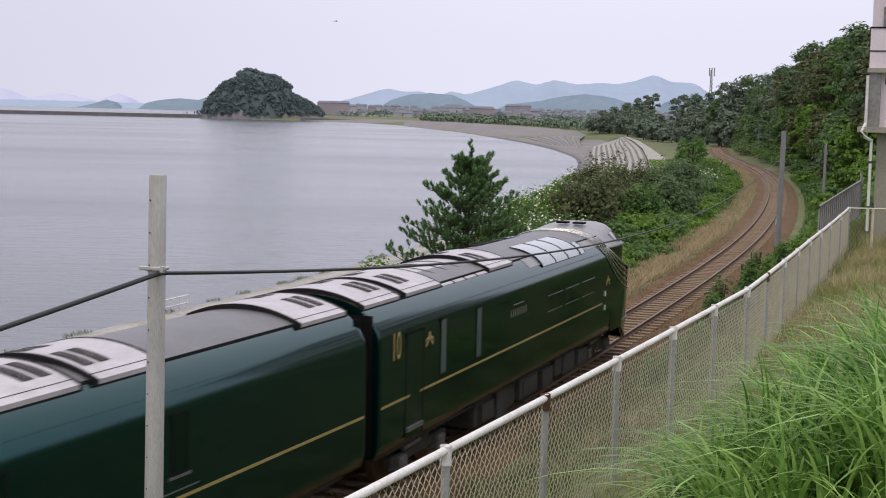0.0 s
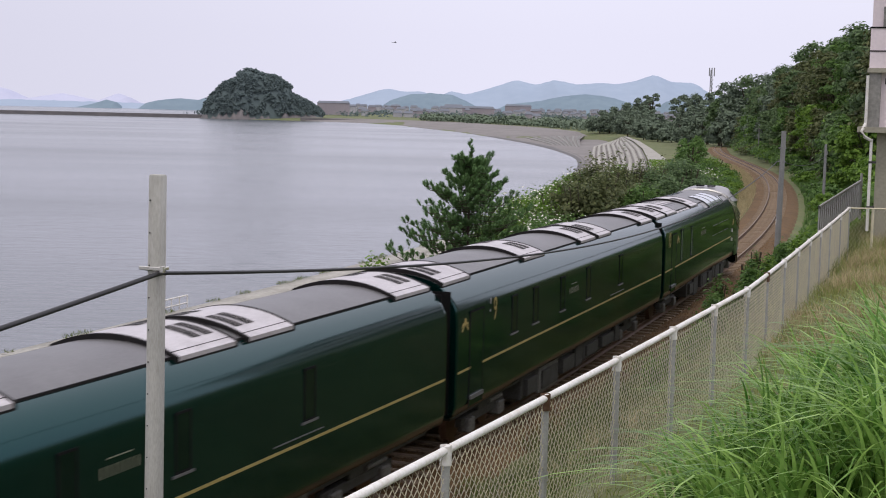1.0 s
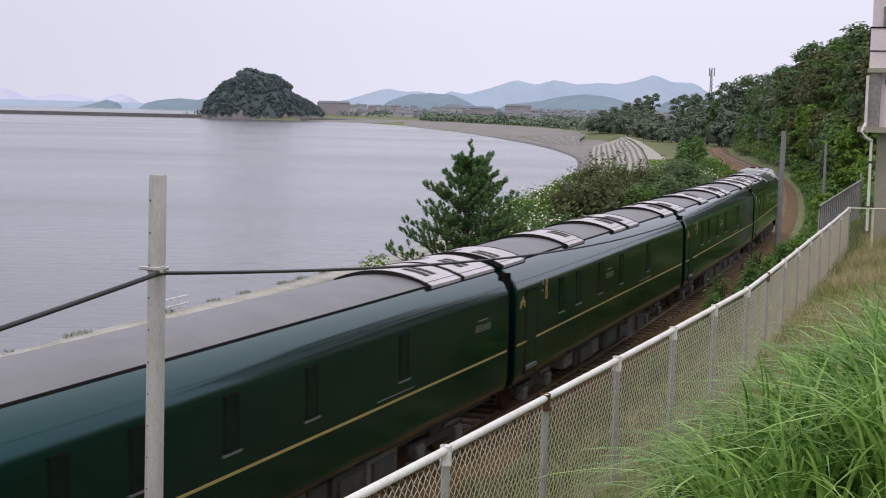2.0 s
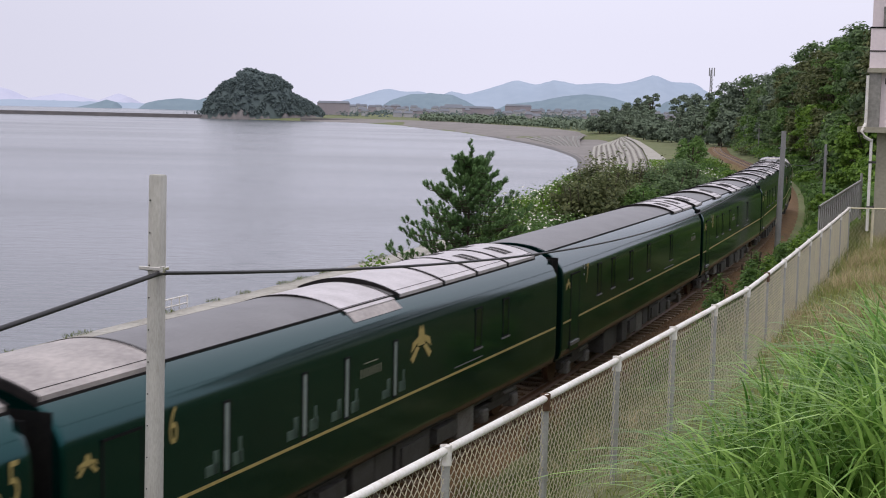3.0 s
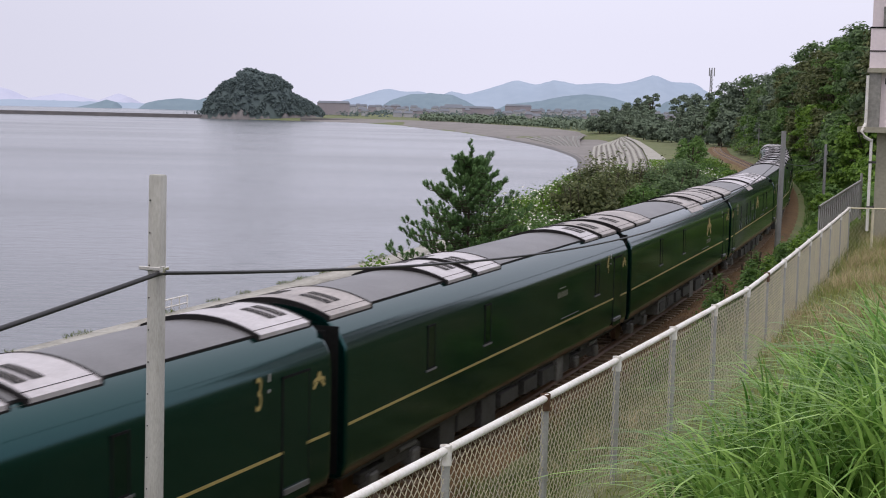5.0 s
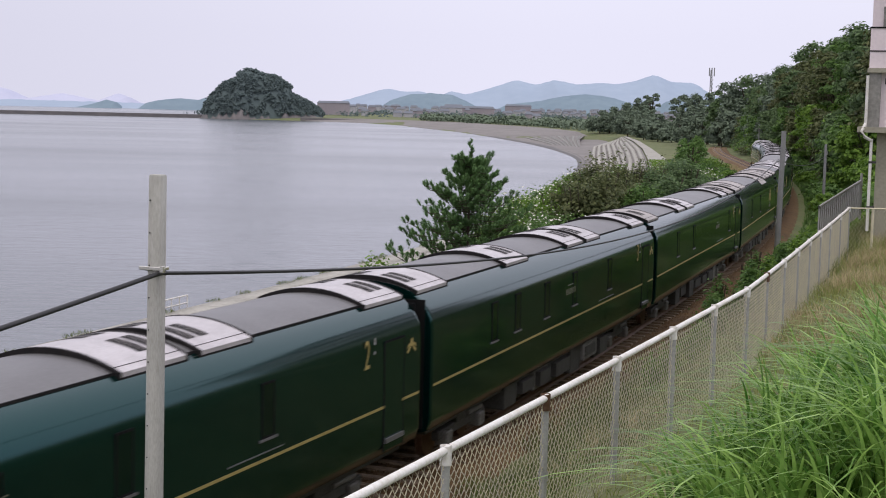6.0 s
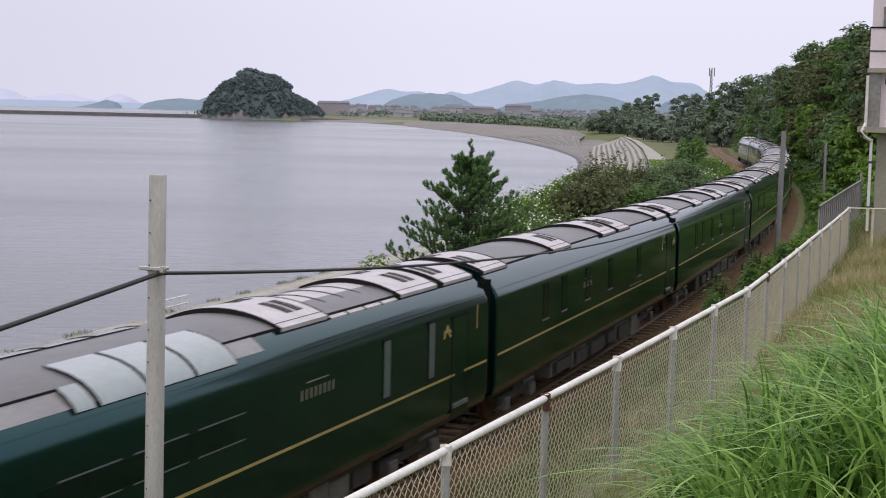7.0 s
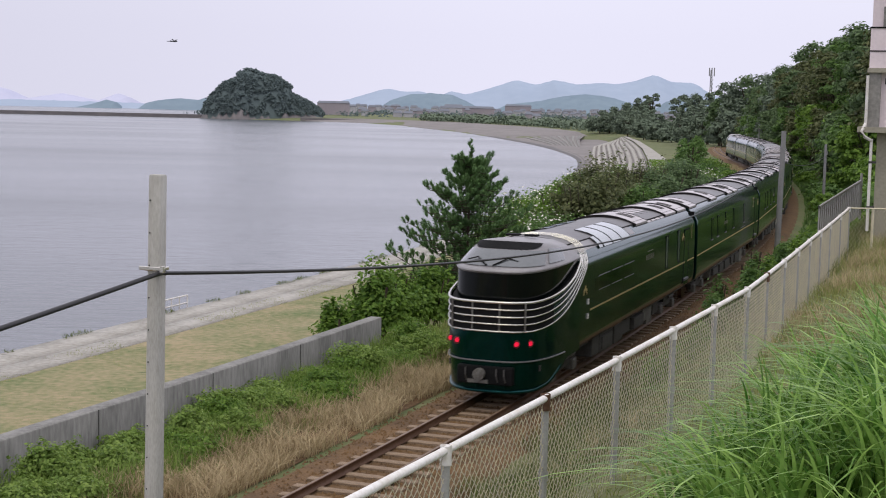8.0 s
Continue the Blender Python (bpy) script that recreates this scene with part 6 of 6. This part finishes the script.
def build_distance():
    # No haze in the air; each range carries it in its own colour.
    ridge("backdrop", [(-405, -19), (-341, 7), (-260, 29), (-171, 56), (-114, 47), (-74, 51), (-24, 35), (16, 55), (52, 43), (113, 60), (201, 90), (259, 76), (310, 92), (372, 79), (437, 85), (485, 82), (542, 94), (590, 113), (647, 93), (720, 92), (762, 64), (877, 26)], 4200, 250, "hill_far", "far mountain range with pale blue haze painted into its colour", 1, 2)
    ridge("backdrop", [(-1479, 42), (-1374, 39), (-1340, 31), (-1296, 3), (-1244, 13), (-1192, 23), (-1131, 12), (-1079, -1), (-1018, 27), (-983, 15), (-957, -7)], 4500, 200, "hill_faint", "faint mountains with lavender haze painted into their colour", 2, 1.5)
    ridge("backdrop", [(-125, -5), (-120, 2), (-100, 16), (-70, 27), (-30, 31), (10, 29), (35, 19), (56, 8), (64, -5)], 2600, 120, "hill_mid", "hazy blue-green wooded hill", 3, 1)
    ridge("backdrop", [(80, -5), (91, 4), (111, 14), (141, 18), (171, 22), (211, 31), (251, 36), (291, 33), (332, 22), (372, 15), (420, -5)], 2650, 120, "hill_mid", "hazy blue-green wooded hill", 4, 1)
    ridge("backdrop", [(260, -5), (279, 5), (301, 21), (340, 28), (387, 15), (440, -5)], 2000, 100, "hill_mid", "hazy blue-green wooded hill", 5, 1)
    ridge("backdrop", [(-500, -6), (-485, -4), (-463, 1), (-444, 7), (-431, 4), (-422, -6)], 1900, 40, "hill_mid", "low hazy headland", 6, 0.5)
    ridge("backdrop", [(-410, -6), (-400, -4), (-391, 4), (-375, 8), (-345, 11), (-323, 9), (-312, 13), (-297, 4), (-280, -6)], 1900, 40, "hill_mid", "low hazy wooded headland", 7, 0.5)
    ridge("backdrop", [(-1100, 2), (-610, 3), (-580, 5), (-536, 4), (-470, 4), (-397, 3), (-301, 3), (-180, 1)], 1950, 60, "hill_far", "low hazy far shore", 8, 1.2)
    # wooded island with rocky foot; the greens carry painted haze
    isl = thing("island", pose(0, 0, 0), "steep wooded islet with pale rocky foot", "island")
    k = np.array([(-172, -4), (-168, 0), (-166, 7), (-162, 13), (-156, 19), (-152, 23), (-145, 25), (-143, 29), (-138, 32), (-131, 30), (-126, 28), (-121, 28), (-113, 24), (-108, 20), (-107, 15), (-100, 12), (-93, 8), (-87, 4), (-84, -4)], float)
    xs, us = np.linspace(-172, -84, 120), np.linspace(-1, 1, 21)
    zs = np.interp(xs, k[:, 0], k[:, 1])
    v = np.array([[(x, 1012 + u * 30 * (0.4 + 0.6 * (z + 4) / 36), -4.5 + (z + 3.2) * (1 - abs(u) ** 2.2)) for u in us] for x, z in zip(xs, zs)])
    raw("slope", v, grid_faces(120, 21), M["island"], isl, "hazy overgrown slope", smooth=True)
    v = np.array([[(x, 1012 + 1.0 * u * 30.8 * (0.4 + 0.6 * (z + 4) / 36), min(-4.5 + (z + 3.2) * (1 - abs(u) ** 2.2), -0.6 + 1.6 * math.sin(x * 0.17) + 1.2 * math.sin(x * 0.4) + 0.8 * math.sin(x * 1.3)) + 0.15) for u in us] for x, z in zip(xs, zs)])
    raw("rock", v, grid_faces(120, 21), M["rock"], isl, "bare pale rock foot", smooth=False)
    rng = np.random.default_rng(31)
    blobs = []
    while len(blobs) < 620:
        x, u = rng.uniform(-169, -86), rng.uniform(-1, 0.2)
        z = float(np.interp(x, k[:, 0], k[:, 1]))
        zz = -4.5 + (z + 3.2) * (1 - abs(u) ** 2.2)
        if zz > -1.2 + rng.uniform(0, 2.0):
            q = rng.uniform(1.6, 3.0)
            blobs.append((x, 1012 + u * 30 * (0.4 + 0.6 * (z + 4) / 36), zz - 0.8, q, q, q * 0.8))
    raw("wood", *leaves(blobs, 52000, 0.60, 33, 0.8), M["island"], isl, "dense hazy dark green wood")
    # breakwater running out from the island
    bm = bmesh.new()
    box(bm, -900, -168, 1000, 1006, -5, -1.6)
    box(bm, -96, -40, 962, 968, -5, -2.0)
    tagged(part("breakwater", bm, M["rock"]), "low dark breakwater running out from the islet", "breakwater", kind="structure")
    # stepped revetment along the bay, each step a strip
    rv = thing("revetment", pose(0, 0, 0), "pale concrete steps of the curved sea defence", "steps", kind="structure")
    t = np.linspace(0, 1, 40)
    k5 = np.linspace(0, 1, 5)
    A = np.stack([np.interp(t, k5, [20.5, 27.5, 33.8, 43.6, 60]), np.interp(t, k5, [222, 272, 337, 429, 520])], -1)
    B = np.stack([np.interp(t, k5, [31.2, 38.3, 48.1, 56.5, 63]), np.interp(t, k5, [222, 276, 357, 439, 519])], -1)
    for i in range(9):
        u0, u1, z = i / 9, (i + 0.62) / 9, -3.3 + i * 0.19
        p, q = A + (B - A) * u0, A + (B - A) * u1
        v = np.array([[(a[0], a[1], z - 0.5), (a[0], a[1], z), (c[0], c[1], z + 0.02), (c[0], c[1], z - 0.4)] for a, c in zip(p, q)])
        raw("step", v, grid_faces(40, 4), M["paving"], rv)
    v = np.array([[(a[0], a[1], -3.7), (c[0], c[1], -1.9)] for a, c in zip(A, B)])
    raw("riser_bed", v, grid_faces(40, 2), M["sand"], rv, "darker sand-grey bed between the steps")
    v = np.array([[(c[0] + 0.2, c[1], -1.70), (c[0] + w, c[1] + 2, -1.66)] for c, w in zip(B, np.interp(t, k5, [4.2, 4.0, 2.6, 2.2, 1.6]))])
    tagged(raw("path", v, grid_faces(40, 2), M["paving"]), "pale path behind the sea steps", "path", kind="structure")
    sh = COAST[(COAST[:, 1] > 100) & (COAST[:, 0] > -100) & (COAST[:, 1] < 1050)]
    ti = np.linspace(0, 1, 160)
    sh = np.stack([np.interp(ti, np.linspace(0, 1, len(sh)), sh[:, 0]), np.interp(ti, np.linspace(0, 1, len(sh)), sh[:, 1])], -1)
    n = np.gradient(sh, axis=0)
    n = np.stack([n[:, 1], -n[:, 0]], -1) / np.linalg.norm(n, axis=1)[:, None]
    wide = np.interp(sh[:, 1], [100, 140, 190, 260, 330, 426, 520, 726, 960], [1.5, 2, 2.5, 5, 8, 18, 36, 50, 34])[:, None]
    us = (-0.3, 0, 0.15, 0.3, 0.45, 0.6, 0.75, 0.9, 1.0)
    rows = [sh + n * wide * u for u in us]
    v = np.stack([np.stack([p[:, 0], p[:, 1], np.maximum(height(p[:, 0], p[:, 1]) + 0.12, -3.97 + 0.3 * u) if u > 0 else np.full(len(p), -4.0 + 4 * u)], -1) for u, p in zip(us, rows)], 1)
    tagged(raw("beach", v, grid_faces(160, len(rows)), M["sand"], smooth=True), "strip of grey sand round the bay", "beach", kind="structure")
    v = np.stack([np.stack([p[:, 0], p[:, 1], np.full(len(p), z)], -1) for p, z in ((sh - n * 0.5, -4.2), (sh, -3.96), (sh + n * np.minimum(wide * 0.2, 3.0), -3.86), (sh + n * np.minimum(wide * 0.24, 3.4), -4.05))], 1)
    tagged(raw("wet_sand", v, grid_faces(160, 4), M["wetsand"], smooth=True), "dark band of wet sand at the waterline", "beach", kind="structure")
    # lower flight of broad steps farther round the bay
    lower = thing("revetment", pose(0, 0, 0), "grey low broad steps of the far sea defence", "steps", kind="structure")
    t = np.linspace(0, 1, 30)
    k4 = np.linspace(0, 1, 4)
    D = np.stack([np.interp(t, k4, [34, 33.5, 31, 24]), np.interp(t, k4, [430, 480, 545, 660])], -1)
    C = np.stack([np.interp(t, k4, [41, 46, 56, 60]), np.interp(t, k4, [440, 500, 585, 710])], -1)
    sink = np.maximum(0, 1 - t * 4) * 0.9
    for i in range(8):
        u0, u1, z = i / 8, (i + 0.55) / 8, -3.66 + i * 0.12
        p, q = D + (C - D) * u0, D + (C - D) * u1
        v = np.array([[(a[0], a[1], z - w - 0.14), (a[0], a[1], z - w), (c[0], c[1], z - w + 0.01), (c[0], c[1], z - w - 0.08)] for a, c, w in zip(p, q, sink)])
        raw("step", v, grid_faces(30, 4), M["darkconcrete" if i % 2 else "concrete"], lower)
    v = np.array([[(a[0], a[1], -3.8 - w), (c[0], c[1], -2.80 - w)] for a, c, w in zip(D, C, sink)])
    raw("riser_bed", v, grid_faces(30, 2), M["sand"], lower, "darker sand-grey bed between the steps")
    # town at the head of the bay, in colours with haze painted in
    rng = random.Random(12)
    for i in range(190):
        x, y = rng.uniform(-120, 360), rng.uniform(1150, 1900)
        w, dp, hh = rng.uniform(4, 9), rng.uniform(5, 9), rng.uniform(3, 6.5)
        if rng.random() < 0.06:
            w, hh = rng.uniform(16, 30), rng.uniform(7, 10)
        hs = thing("town_house", pose(x, y, -1.6 + (y - 1150) * 0.004), "hazy pale house of the far town", "house", "houses of the far town")
        part("wall", boxes((-w / 2, w / 2, -dp / 2, dp / 2, 0, hh)), M[rng.choice(("town_a", "town_a", "town_c"))], hs)
        bm = bmesh.new()
        vs = [bm.verts.new(q) for q in ((-w / 2 - .4, -dp / 2 - .4, hh), (w / 2 + .4, -dp / 2 - .4, hh), (w / 2 + .4, dp / 2 + .4, hh), (-w / 2 - .4, dp / 2 + .4, hh), (-w / 2 + 1, 0, hh + 1.8), (w / 2 - 1, 0, hh + 1.8))]
        for f in ((0, 1, 5, 4), (1, 2, 5), (2, 3, 4, 5), (3, 0, 4), (3, 2, 1, 0)):
            bm.faces.new([vs[q] for q in f])
        part("roof", bm, M["town_b"], hs)
    # Town trees share the islet's leaf colour with haze mixed in.
    blobs = [(rng.uniform(-200, 420), rng.uniform(1100, 1800), -1.5, rng.uniform(8, 22), 8, rng.uniform(3, 6)) for i in range(260)]
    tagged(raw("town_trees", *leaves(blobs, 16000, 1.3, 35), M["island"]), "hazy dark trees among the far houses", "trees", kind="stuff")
    # lattice mast
    mast = thing("radio_mast", pose(75.9, 420, 0), "thin lattice radio mast above the trees", "mast")
    legs = [[(a * (0.9 - 0.03 * z), b * (0.9 - 0.03 * z), z) for z in np.linspace(-2, 19.6, 8)] for a in (-0.5, 0.5) for b in (-0.5, 0.5)]
    raw("leg", *tubes(legs, 0.09, 5), M["poledark"], mast)
    raw("brace", *tubes([[(-0.45, -0.45, z), (0, -0.45, z + 0.6), (0.45, -0.45, z + 1.2)] for z in np.arange(0, 18, 1.2)] + [[(0.45, -0.45, z), (0, -0.45, z + 0.6), (-0.45, -0.45, z + 1.2)] for z in np.arange(0, 18, 1.2)], 0.05, 4), M["poledark"], mast)
    for a in (-0.7, 0.0, 0.7):
        part("antenna", boxes((a - 0.14, a + 0.14, -0.75, -0.6, 17.8, 20.2)), M["poledark"], mast)


def make_flier(name, label, category, k):
    """A small flier with body and two pairs of wings, nose to +y."""
    f = thing(name, pose(0, 0, 0), label, category)
    raw("body", *tube_data([(0, y * k, 0) for y in (-0.5, -0.25, 0.0, 0.25, 0.42, 0.5)], np.array([0.02, 0.035, 0.05, 0.07, 0.06, 0.02]) * k, 6), M["black"], f, smooth=True)
    for sx in (-1, 1):
        for y, up in ((0.22, 0.18), (0.05, 0.05)):
            v = [(sx * 0.03 * k, (y + 0.05) * k, 0), (sx * 0.62 * k, (y + 0.08) * k, up * k), (sx * 0.66 * k, y * k, up * k), (sx * 0.55 * k, (y - 0.09) * k, up * k), (sx * 0.03 * k, (y - 0.05) * k, 0)]
            bm = bmesh.new()
            bm.faces.new([bm.verts.new(q) for q in v])
            r = bmesh.ops.extrude_face_region(bm, geom=list(bm.faces))
            bmesh.ops.translate(bm, vec=(0, 0, 0.006 * k), verts=[q for q in r["geom"] if isinstance(q, bmesh.types.BMVert)])
            bmesh.ops.recalc_face_normals(bm, faces=bm.faces)
            part("wing", bm, M["under"], f)
    return f


def build_fliers():
    d = make_flier("dragonfly", "dark dragonfly gliding through the air near the viewpoint", "dragonfly", 0.075)
    FLIERS.append((d, [(0.0, pose(-40, 14.0, 9.0, 0, 0, -100)), (7.0, pose(-4.9, 10.2, 8.2, 0, 0, -100)), (7.8, pose(-2.20, 10.0, 7.83, 0, 0, -100)), (7.9, pose(-2.03, 10.0, 7.76, 0, 0, -100)), (8.0, pose(-1.88, 10.0, 7.745, 0, 0, -100))]))
    b = make_flier("bird", "small dark bird far over the bay", "bird", 0.9)
    FLIERS.append((b, [(0.0, pose(-20, 260, 22.0, 0, 0, -80)), (1.0, pose(-9.5, 260, 18.5, 0, 0, -80)), (1.3, pose(-4, 262, 27.5, 0, 0, -80)), (2.0, pose(24, 270, 52.0, 0, 0, -80)), (8.0, pose(260, 330, 150.0, 0, 0, -80))]))


build_ground()
build_line()
build_train()
build_shore()
build_fence()
build_poles()
build_wood()
build_house()
build_distance()
build_trackside()
build_grass()
build_fliers()
motions()
